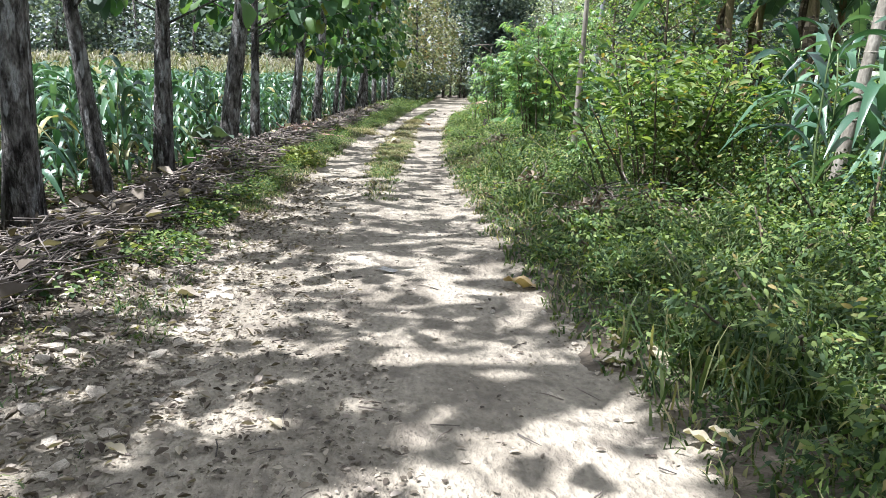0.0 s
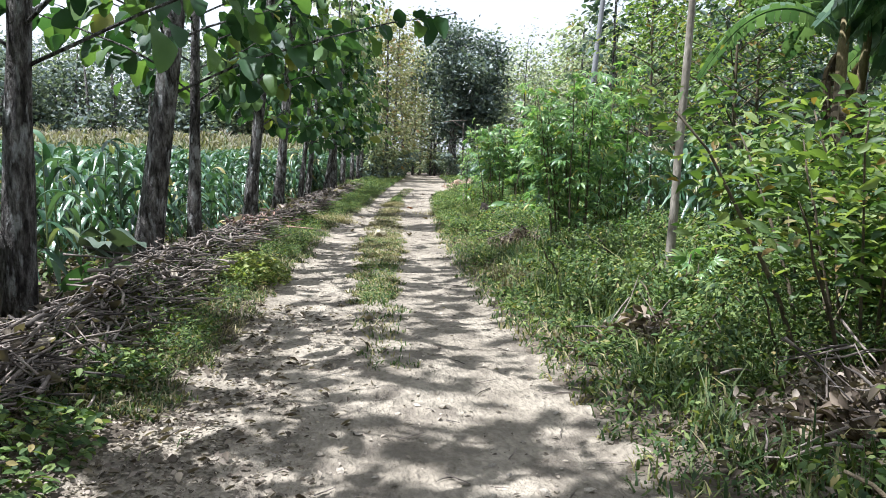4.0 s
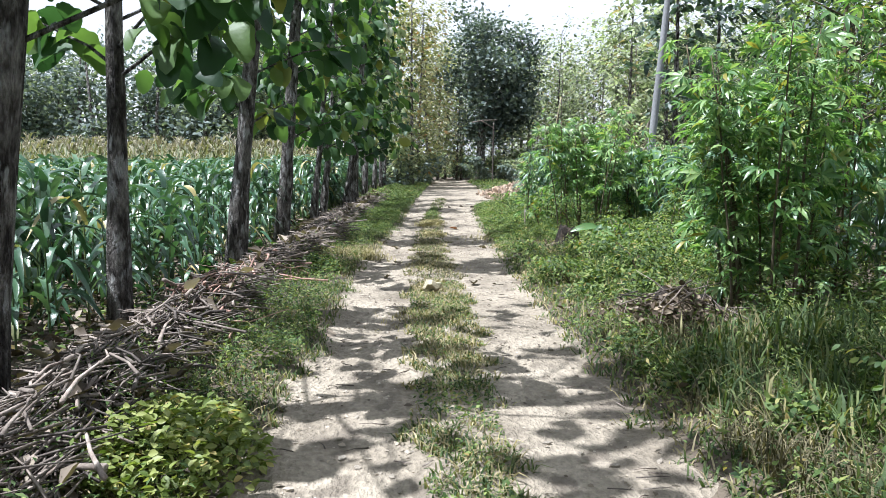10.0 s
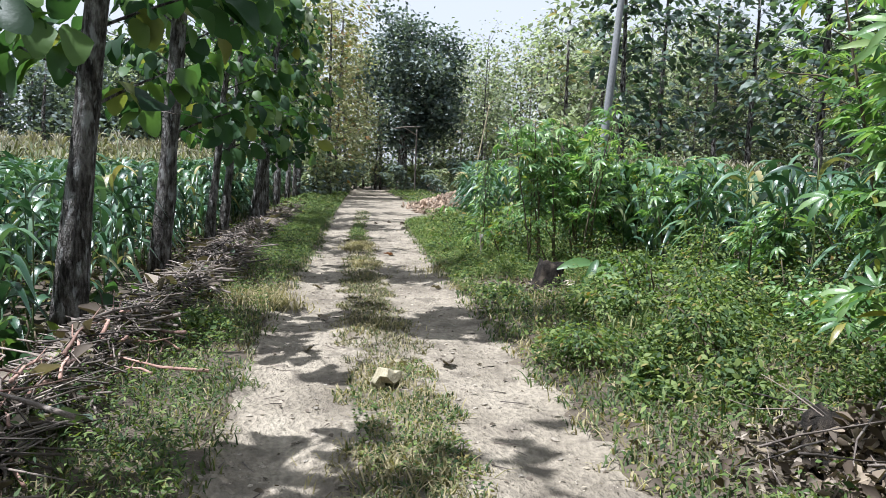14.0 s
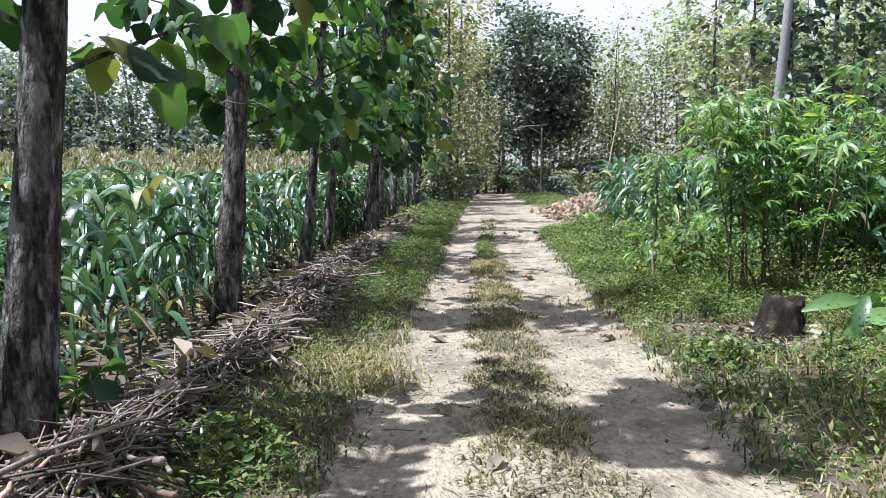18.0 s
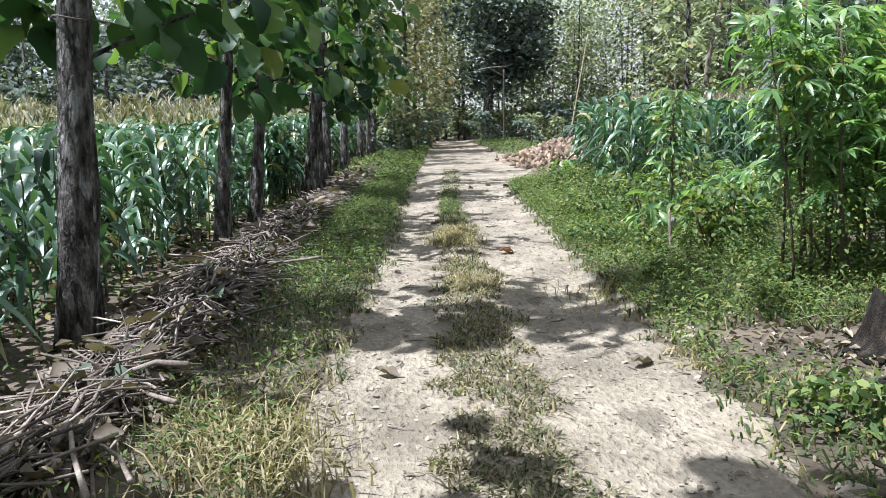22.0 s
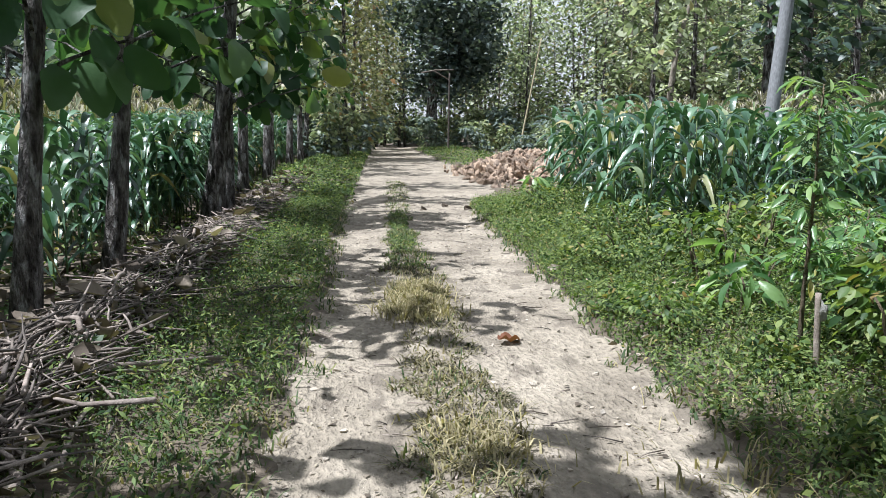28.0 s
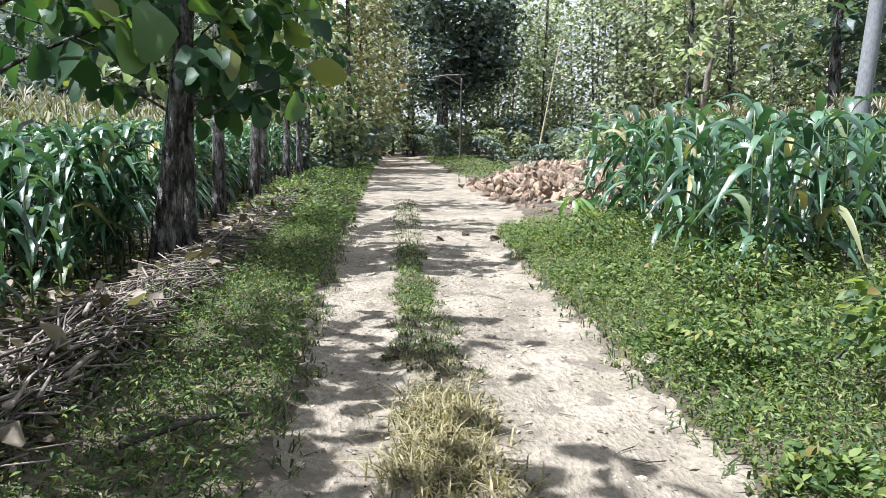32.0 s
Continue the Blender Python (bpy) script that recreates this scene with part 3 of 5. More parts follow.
hmax = np.clip(0.10 + 0.10 * (x - ROAD_R(y)), 0.08, 0.32) * np.clip(1 + 1.0 * waves(x * 1.3, y * 1.3, 71) + 0.75 * waves(x * 4.1, y * 3.7, 77), 0.1, 3)
T = np.stack([x, y, ground_z(x, y) + 0.02 + hmax * rng.random(len(x)) ** 0.6], -1)
slim_leaf = rng.random(len(T)) < 0.65
sunny = slim_leaf & (y > 13) & (rng.random(len(T)) < 0.75)
slim_leaf &= ~sunny
pale_weeds.add(*leaves_at(T[sunny], 0.025 + 0.05 * rng.random(sunny.sum()) ** 1.4, NARROW, rng, 0.7, 0.6))
weeds.add(*leaves_at(T[slim_leaf], 0.03 + 0.06 * rng.random(slim_leaf.sum()) ** 1.4, NARROW, rng, 0.7, 0.6))
rest = ~slim_leaf & ~sunny
weeds.add(*leaves_at(T[rest], 0.018 + 0.038 * rng.random(rest.sum()) ** 1.4, FLAKE, rng, 0.5, 0.5))
x, y = band(65000, 23, 38, lambda y: ROAD_R(y) + 0.05, lambda y: ROAD_R(y) + 2.6, rng)
T = np.stack([x, y, ground_z(x, y) + 0.04 + 0.16 * rng.random(len(x)) * np.clip((x - ROAD_R(y)) * 2, 0.3, 1)], -1)
keep = ~open_soil(x, y)
T = T[keep]
pale_weeds.add(*leaves_at(T, 0.02 + 0.035 * rng.random(len(T)), NARROW, rng, 0.4, 0.5))
x, y = band(85000, 9, 40, lambda y: LITTER_R(y) - 0.3, lambda y: ROAD_L(y) - 0.1, rng, 1.0)
keep = (patch(x, y, 73, 0.0) & (rng.random(len(x)) < 0.8)) | ((y > 25) & (rng.random(len(x)) < 0.7)) | (rng.random(len(x)) < 0.25)
keep &= (y < 19) | (y > 26.5) | (rng.random(len(x)) < 0.45)
x, y = x[keep], y[keep]
T = np.stack([x, y, ground_z(x, y) + 0.02 + 0.16 * rng.random(len(x))], -1)
weeds.add(*leaves_at(T, 0.02 + 0.045 * rng.random(len(T)), NARROW, rng, 0.5, 0.5))
x, y = band(16000, 12, 36, STRIP_L, STRIP_R, rng)
keep = patch(x * 0.6, y * 1.1, 53, -0.1) & ((y < 19.5) | (y > 30.2))
x, y = x[keep], y[keep]
T = np.stack([x, y, road_z(x, y) + 0.01 + 0.05 * rng.random(len(x))], -1)
weeds.add(*leaves_at(T, 0.015 + 0.025 * rng.random(len(T)), FLAKE, rng))
for cx, cy, r, n, hh in ((-1.62, 13.4, 0.42, 1500, 0.28), (-2.05, 7.9, 0.45, 900, 0.14), (-1.9, 6.4, 0.4, 500, 0.1), (-2.3, 5.2, 0.4, 400, 0.1), (-1.9, 9.2, 0.3, 350, 0.15), (-2.9, 9.3, 0.4, 300, 0.2), (-1.5, 20.5, 0.3, 400, 0.2)):
    a, q = rng.random(n) * 2 * np.pi, np.sqrt(rng.random(n)) * r
    x, y = cx + q * np.cos(a), cy + q * np.sin(a) * 1.5
    T = np.stack([x, y, ground_z(x, y) + 0.02 + hh * np.sqrt(np.clip(1 - (q / r) ** 2, 0, 1)) * rng.random(n) ** 0.5], -1)
    bits = leaves_at(T, 0.04 + 0.03 * rng.random(n), OVATE, rng)
    if n > 1000:
        tagged(new("weed_clump", Buf().add(*bits).data("weed_clump", M_LIMEWEED)), "bright lime-yellow weed clump at the foot of the stick bank", "weed")
    else:
        weeds.add(*bits)
x, y = band(26000, -5, 17, lambda y: ROAD_R(y) + 4.6, lambda y: 10.8 + 0 * y, rng)
T = np.stack([x, y, ground_z(x, y) + 0.03 + 0.22 * rng.random(len(x))], -1)
weeds.add(*leaves_at(T, 0.05 + 0.07 * rng.random(len(T)), FLAKE, rng))
# growth beside the far part of the track
x, y = band(20000, 38, 66, lambda y: TREES_X(y) - 0.3, lambda y: ROAD_L(y) + 0.1, rng)
T = np.stack([x, y, ground_z(x, y) + 0.03 + 0.22 * rng.random(len(x))], -1)
weeds.add(*leaves_at(T, 0.04 + 0.06 * rng.random(len(T)), FLAKE, rng))
x, y = band(5000, 50, 72, lambda y: ROAD_R(y) - 0.1, lambda y: ROAD_R(y) + 2.5, rng)
T = np.stack([x, y, ground_z(x, y) + 0.03 + 0.22 * rng.random(len(x))], -1)
weeds.add(*leaves_at(T, 0.05 + 0.07 * rng.random(len(T)), FLAKE, rng))
# low growth under the maize
x, y = band(9000, 3, 36, lambda y: TREES_X(y) - 4.5, lambda y: TREES_X(y) - 0.1, rng)
T = np.stack([x, y, ground_z(x, y) + 0.02 + 0.12 * rng.random(len(x))], -1)
weeds.add(*leaves_at(T, 0.04 + 0.05 * rng.random(len(T)), OVATE, rng))
tagged(new("pale_weeds", pale_weeds.data("pale_weeds", M_PALEWEED)), "low yellow-green weeds with narrow leaves beside the track", "weeds", kind="stuff")
tagged(new("weeds", weeds.data("weeds", M_WEED)), "low green weeds with small rounded leaves beside the track", "weeds", kind="stuff")

# dead leaves: thick on the bank under the trees, thin elsewhere
litter = Buf()
x, y = band(13000, 1, 45, lambda y: TREES_X(y) - 0.25, lambda y: LITTER_R(y) + 0.1, rng)
T = np.stack([x, y, ground_z(x, y) + 0.01 + 0.13 * rng.random(len(x)) ** 1.5], -1)
litter.add(*leaves_at(T, 0.03 + 0.10 * rng.random(len(T)) ** 1.8, CURLED, rng, 0.3, 0.5))
x, y = band(650, 1, 45, lambda y: TREES_X(y) - 0.1, lambda y: LITTER_R(y) + 0.05, rng)
T = np.stack([x, y, ground_z(x, y) + 0.03 + 0.14 * rng.random(len(x))], -1)
litter.add(*leaves_at(T, 0.10 + 0.12 * rng.random(len(T)), CURLED, rng, 0.3, 0.5))
x, y = band(9000, -2, 12, lambda y: LITTER_R(y) - 0.3, lambda y: ROAD_L(y) + 1.2, rng)
keep = rng.random(len(x)) < np.clip(1.0 - (x - LITTER_R(y)) * 0.45, 0.15, 1)
x, y = x[keep], y[keep]
T = np.stack([x, y, road_z(x, y) + 0.012], -1)
litter.add(*leaves_at(T, 0.015 + 0.045 * rng.random(len(T)) ** 2.2, CURLED, rng, 0.1, 0.35))
x, y = band(26000, -2, 12, lambda y: LITTER_R(y) - 0.6, lambda y: ROAD_L(y) + 0.9 - 0.05 * y, rng)
keep = patch(x * 1.4, y * 1.4, 83, -0.5) & (rng.random(len(x)) < np.clip(1.2 - (x - LITTER_R(y)) * 0.6, 0.1, 1))
x, y = x[keep], y[keep]
T = np.stack([x, y, road_z(x, y) + 0.012], -1)
litter.add(*leaves_at(T, 0.012 + 0.04 * rng.random(len(T)) ** 2, SCRAP, rng, 0.1, 0.4))
x, y = band(24000, -0.5, 9, lambda y: LITTER_R(y) - 0.8, lambda y: 0.5 - 0.14 * y, rng, 1.0)
keep = waves(x * 1.7, y * 1.5, 12) + 0.5 * waves(x * 5, y * 4, 15) > -0.45
x, y = x[keep], y[keep]
T = np.stack([x, y, road_z(x, y) + 0.012], -1)
litter.add(*leaves_at(T, 0.010 + 0.04 * rng.random(len(T)) ** 2.4, SCRAP, rng, 0.12, 0.35))
x, y = band(26000, -1, 36, ROAD_L, ROAD_R, rng)
keep = (waves(x * 2.3, y * 1.9, 87) + 0.8 * waves(x * 6.1, y * 5.3, 89) > np.where((y > 21.5) & (y < 27), -0.25, 0.45))
x, y = x[keep], y[keep]
T = np.stack([x, y, road_z(x, y) + 0.01], -1)
litter.add(*leaves_at(T, 0.009 + 0.024 * rng.random(len(T)) ** 2, SCRAP, rng, 0.15, 0.4))
x, y = band(4000, -1, 40, ROAD_L, ROAD_R, rng)
T = np.stack([x, y, road_z(x, y) + 0.012], -1)
litter.add(*leaves_at(T, 0.012 + 0.05 * rng.random(len(T)) ** 3, SCRAP, rng, 0.1, 0.3))
x, y = band(700, -2, 38, ROAD_R, lambda y: ROAD_R(y) + 2.5, rng)
T = np.stack([x, y, road_z(x, y) + 0.03 + 0.08 * rng.random(len(x))], -1)
litter.add(*leaves_at(T, 0.02 + 0.05 * rng.random(len(T)), CURLED, rng, 0.3, 0.5))
x, y = band(3500, 3, 36, lambda y: TREES_X(y) - 4, lambda y: TREES_X(y), rng)
T = np.stack([x, y, ground_z(x, y) + 0.015], -1)
litter.add(*leaves_at(T, 0.05 + 0.12 * rng.random(len(T)), CURLED, rng, 0.2, 0.4))
for cx, cy, r, n in ((2.4, 8.0, 0.85, 1500), (2.1, 16.8, 0.6, 600), (1.75, 9.9, 0.35, 300), (2.15, 23.6, 0.55, 240), (2.5, 23.0, 0.45, 130)):
    x, y = cx + rng.normal(0, r * 0.6, n), cy + rng.normal(0, r * 0.6, n)
    T = np.stack([x, y, ground_z(x, y) + 0.02 + (0.2 if cy < 20 else 0.05) * rng.random(n) * np.exp(-((x - cx) ** 2 + (y - cy) ** 2) / r ** 2)], -1)
    litter.add(*leaves_at(T, (0.03 if cy < 20 else 0.02) + 0.05 * rng.random(n) ** 1.5, CURLED, rng, 0.4, 0.6))
tagged(new("leaf_litter", litter.data("leaf_litter", M_DRYLEAF)), "brown and grey dead leaves lying on the bank", "leaf litter", kind="stuff")


# ---- sticks ----
def bent_stick(length, r, rng, sides=5):
    n = 5
    t = np.linspace(-0.5, 0.5, n)
    path = np.stack([rng.normal(0, 0.026, n) * length, t * length, rng.normal(0, 0.02, n) * length], -1)
    return tube(path, r * np.linspace(1.1, 0.3, n), sides, 0.3, rng)


STICKS = [mesh_data("stick", *bent_stick(l, r, rng), M_STICK) for l, r in ((0.95, 0.011), (0.75, 0.009), (0.6, 0.008), (0.9, 0.013), (0.7, 0.008), (1.25, 0.011), (0.6, 0.015), (0.4, 0.010), (0.55, 0.010), (1.1, 0.010))]


REDSTICKS = []
for me in STICKS:
    red = me.copy()
    red.materials[0] = M_REDSTICK
    REDSTICKS.append(red)


def stick_pile(x, y, long, wide, high, count, label):
    pile = tagged(new("stick_pile"), label, "stick pile", "stick piles on the bank")
    pile.location = (x, y, float(ground_z(x, y)))
    slope = math.degrees(math.atan2(float(TREES_X(y + 1) - TREES_X(y - 1)), 2))
    for i in range(int(count * 2.4)):
        u, v = rng.normal(0, wide * 0.4), (rng.random() - 0.5) * long
        z = float(ground_z(x + u, y + v)) - pile.location.z + 0.015 + high * 1.4 * rng.random() * math.exp(-(u / wide) ** 2 * 2)
        ang = -slope + 14 + rng.normal(0, 10) + (rng.normal(0, 50) if rng.random() < 0.15 else 0)
        part("stick", (REDSTICKS if "reddish" in label and rng.random() < 0.7 else STICKS)[rng.integers(len(STICKS))], pile, m=pose(u, v, z, rng.normal(0, 6), 0, ang) @ Matrix.Scale(0.75 + 0.45 * rng.random(), 4))


for y0, long, wide, high, count, label in (
        (7.6, 1.6, 0.45, 0.10, 18, "thin heap of dead sticks at the foot of the trees"),
        (9.6, 1.8, 0.45, 0.18, 34, "heap of dry grey sticks and stalks under the teak trees"),
        (11.4, 1.8, 0.5, 0.22, 44, "heap of dry grey sticks and stalks under the teak trees"),
        (13.2, 1.8, 0.5, 0.20, 44, "heap of dry grey sticks on the bank beside low weeds"),
        (15.0, 1.8, 0.5, 0.18, 36, "heap of dry grey sticks and stalks under the teak trees"),
        (16.9, 2.0, 0.45, 0.20, 44, "reddish-brown heap of dry sticks on the bank"),
        (19.0, 2.0, 0.42, 0.16, 34, "reddish heap of dry stalks lying along the bank"),
        (21.0, 2.0, 0.38, 0.14, 30, "heap of pale dry stalks lying along the bank"),
        (23.2, 2.0, 0.36, 0.14, 30, "heap of dry sticks and twigs beside a teak trunk"),
        (25.2, 2.0, 0.40, 0.20, 52, "heap of brown dry stalks lying along the bank"),
        (27.5, 2.5, 0.40, 0.20, 56, "heap of brown dry stalks lying along the bank"),
        (30.2, 2.0, 0.42, 0.20, 40, "heap of grey dead branches on the bank"),
        (33.8, 2.4, 0.4, 0.14, 24, "thin heap of dead branches on the bank"),
        (37.5, 3.0, 0.4, 0.16, 24, "thin heap of dead branches on the bank")):
    stick_pile(float(TREES_X(y0) * 0.36 + LITTER_R(y0) * 0.64), y0, long, wide, high, count, label)

twigs = Buf()
x, y = band(12000, 4, 42, lambda y: TREES_X(y) + 0.05, lambda y: LITTER_R(y) + 0.05, rng)
way = flat_ways(len(x), rng, 0.15)
way[:, 1] *= 3.2
T = np.stack([x, y, ground_z(x, y) + 0.02 + 0.16 * rng.random(len(x)) ** 1.3], -1)
tw = tube(np.array([[0, -0.5, 0], [0.04, 0.05, 0.02], [0, 0.5, 0]]), (0.022, 0.018, 0.008), 3)
twigs.add(*place(tw[0], tw[1], turns(way, (0, 0, 1.0)), T, np.stack([0.2 + 0.3 * rng.random(len(x)), 0.2 + 0.6 * rng.random(len(x)) ** 1.5, 0.4 + 0 * x], -1)))
x, y = band(620, 0, 38, ROAD_L, ROAD_R, rng, 1.3)
T = np.stack([x, y, road_z(x, y) + 0.012], -1)
twigs.add(*place(tw[0], tw[1], turns(flat_ways(len(x), rng, 0.02), (0, 0, 1.0)), T, np.stack([0.2 + 0 * x, 0.05 + 0.15 * rng.random(len(x)), 0.2 + 0 * x], -1)))
tagged(new("twigs", twigs.data("twigs", M_STICK)), "thin dry twigs scattered over the bank and the track", "twigs", kind="stuff")


# ---- stones ----
def lump(rng, sub=2, rough=0.25):
    bm = bmesh.new()
    bmesh.ops.create_icosphere(bm, subdivisions=sub, radius=0.5)
    k = rng.normal(0, 1, (3, 3)) * 3
    for v in bm.verts:
        p = np.array(v.co)
        f = 1 + rough * sum(math.sin(float(k[i] @ p) * 2 + i) for i in range(3)) / 2
        q = np.round(p * f * 3) / 3
        v.co = Vector(p * f * 0.65 + q * 0.35)
    V = np.array([v.co for v in bm.verts])
    F = np.array([[v.index for v in f.verts] for f in bm.faces])
    bm.free()
    return V, [F]


LUMPS = [lump(rng, 2, 0.3) for _ in range(6)]
GRITS = [lump(rng, 1, 0.35) for _ in range(4)]
peb = Buf()
for pick in range(4):
    x, y = band(900, -1, 40, lambda y: ROAD_L(y) - 0.2, lambda y: ROAD_R(y) + 0.1, rng)
    s = 0.010 + 0.035 * rng.random(len(x)) ** 4
    peb.add(*place(*GRITS[pick], turns(flat_ways(len(x), rng, 0.3), (0, 0, 1.0)), np.stack([x, y, road_z(x, y) + s * 0.15], -1), np.stack([s, s * 1.3, s * 0.6], -1)))
for pick in range(4):  # grey clods on the trodden soil beside the first trees
    x, y = band(150, 1.5, 7.5, lambda y: -2.6 + 0 * y, lambda y: -0.5 - 0.12 * y, rng)
    s = 0.02 + 0.07 * rng.random(len(x)) ** 2
    peb.add(*place(*GRITS[pick], turns(flat_ways(len(x), rng, 0.2), (0, 0, 1.0)), np.stack([x, y, road_z(x, y) + s * 0.1], -1), np.stack([s, s * 1.4, s * 0.5], -1)))
tagged(new("pebbles", peb.data("pebbles", M_STONE, False)), "small stones and clods lying on the track", "pebbles", kind="stuff")


def stone(x, y, sx, sy, sz, label, mat=None, name="stone", category="stone"):
    V, F = LUMPS[rng.integers(len(LUMPS))] if mat is None else lump(np.random.default_rng(int(sx * 1000)), 2, 0.55)
    ob = new(name, mesh_data(name, V * np.array([sx, sy, sz]), F, mat or M_STONE, False))
    ob.matrix_basis = pose(x, y, float(road_z(x, y)) + sz * 0.3, 0, 0, rng.random() * 180)
    return tagged(ob, label, category)


stone(-0.04, 18.85, 0.24, 0.15, 0.17, "pale yellowish stone standing between the wheel ruts", rough_material("yellow_stone", [(0.3, (0.36, 0.31, 0.2)), (0.7, (0.52, 0.47, 0.33))], 14, 0.8, 0.02))
stone(1.4, 21.75, 0.17, 0.13, 0.07, "flat pale stone in the verge grass")
stone(2.13, 30.25, 0.2, 0.12, 0.09, "pale stone in the grass beside the track")
stone(-0.12, 31.6, 0.18, 0.14, 0.1, "pale stone at the edge of the wheel rut")
stone(3.5, 6.75, 0.3, 0.22, 0.18, "dark grey stone among the weeds", M_DARKSTEM)
stone(1.65, 24.0, 0.2, 0.15, 0.1, "pale stone at the edge of the track")
stone(2.9, 28.4 - 5.2, 0.24, 0.18, 0.14, "grey stone beside the dead leaves")
stone(-0.05, 33.2, 0.1, 0.1, 0.06, "small pale stone in the rut")
for sx, sy in ((1.75, 36.9), (2.2, 37.2), (2.5, 36.6)):
    stone(sx, sy, 0.12, 0.1, 0.08, "dark clod of earth on the track", M_SOIL, "clod", "clod")

# rubble heap at the bend
heap = tagged(new("rubble_pile"), "heap of broken pinkish stone beside the bend of the track", "rubble pile")
heap.location = (6.95, 45.5, 0)
rub = [mesh_data("chunk", *lump(rng, 2, 0.35), M_RUBBLE, False) for _ in range(6)]


def heap_top(u, v):
    q = (u / 2.7) ** 2 + (v / 5.2) ** 2
    return 0.72 * max(0.0, 1 - q) ** 0.6 * (0.8 + 0.25 * math.sin(1.6 * u + 0.9 * v))


core = sheet("heap_core", lambda y: np.linspace(-2.8, 2.8, 30) + 6.95, np.linspace(45.5 - 5.4, 45.5 + 5.4, 40), lambda x, y: 0.04 * waves(x * 3, y * 3, 2) - 0.05 + np.vectorize(heap_top)(x - 6.95, y - 45.5) * 0.9, M_RUBBLE)
core.parent, core.location = heap, (-6.6, -45.5, 0)
rest = Buf()
for i in range(1900):
    u, v = (rng.random() - 0.5) * 5.8, (rng.random() ** (1.3 if i < 290 else 1.0) - 0.5) * 10.8
    h = heap_top(u, v)
    if h < 0.02 and rng.random() < 0.7:
        continue
    s = 0.10 + 0.17 * rng.random()
    m = pose(u, v, h * (0.86 + 0.14 * rng.random()) + 0.03, *(rng.random(3) * 360)) @ Matrix.Diagonal((s * 1.4, s, s * 0.6, 1))
    if i < 290:
        part("chunk", rub[rng.integers(6)], heap, m=m)
    else:
        V, F = GRITS[rng.integers(4)]
        rest.add(np.c_[V, np.ones(len(V))] @ np.array(m).T[:, :3], F)
tagged(part("rubble_rest", rest.data("rubble_rest", M_RUBBLE, False), heap), kind="stuff")


# ---- trees ----
TEAKLEAF = blade(8, lambda s: 0.33 * math.sin(math.pi * min(1, s * 0.95 + 0.03)) ** 0.75 * (1 + 0.05 * math.sin(s * 17)), 0.16, 0.42)
TEAKLEAF[0][:, 2] += 0.045 * np.sin(TEAKLEAF[0][:, 1] * 9 + TEAKLEAF[0][:, 0] * 11)
FARLEAF = FLAKE


def stem_path(h, n, lean, bow, rng, wob=0.03):
    t = np.linspace(0, 1, n)
    sway = np.cumsum(rng.normal(0, wob, (n, 2)), 0) * t[:, None]
    return np.stack([lean[0] * t * h + bow * np.sin(t * 3.1) + sway[:, 0], lean[1] * t * h + sway[:, 1], t * h], -1)


def branch_set(path, h0, count, reach, rise, rng, sides=5, r0=0.022, gap=0.085, taper=0.55, bias=0.0, droop=-0.35):
    """Boughs along a trunk; gives their tubes and the spots where leaves sit with the way they point."""
    tubes, spots, ways = [], [], []
    top = path[-1, 2]
    for i in range(count):
        f = (i + rng.random()) / count
        z = h0 + (top - h0) * f
        o = np.array([np.interp(z, path[:, 2], path[:, k]) for k in range(3)])
        a = i * 2.4 + rng.normal(0, 0.5)
        L = reach * (1 - taper * f) * (0.6 + 0.7 * rng.random()) * (1 - bias * math.cos(a))
        t = np.linspace(0, 1, 5)
        up = rise * L * (t - 0.35 * t ** 2) + 0.15 * L * f * t
        p = o + np.stack([np.cos(a) * L * t, np.sin(a) * L * t, up], -1) + rng.normal(0, 0.03, (5, 3)) * t[:, None]
        tubes.append(tube(p, r0 * (0.6 + 0.6 * (1 - f)) * np.linspace(1, 0.35, 5), sides))
        for s in np.arange(0.25, 1.01, gap):
            c = np.array([np.interp(s, t, p[:, k]) for k in range(3)])
            for sg in (-1, 1):
                b = a + sg * (1.15 - 0.6 * s) + rng.normal(0, 0.3)
                spots.append(c + rng.normal(0, 0.03, 3))
                ways.append((np.cos(b), np.sin(b), rng.normal(droop, 0.42)))
    return tubes, np.array(spots), np.array(ways)


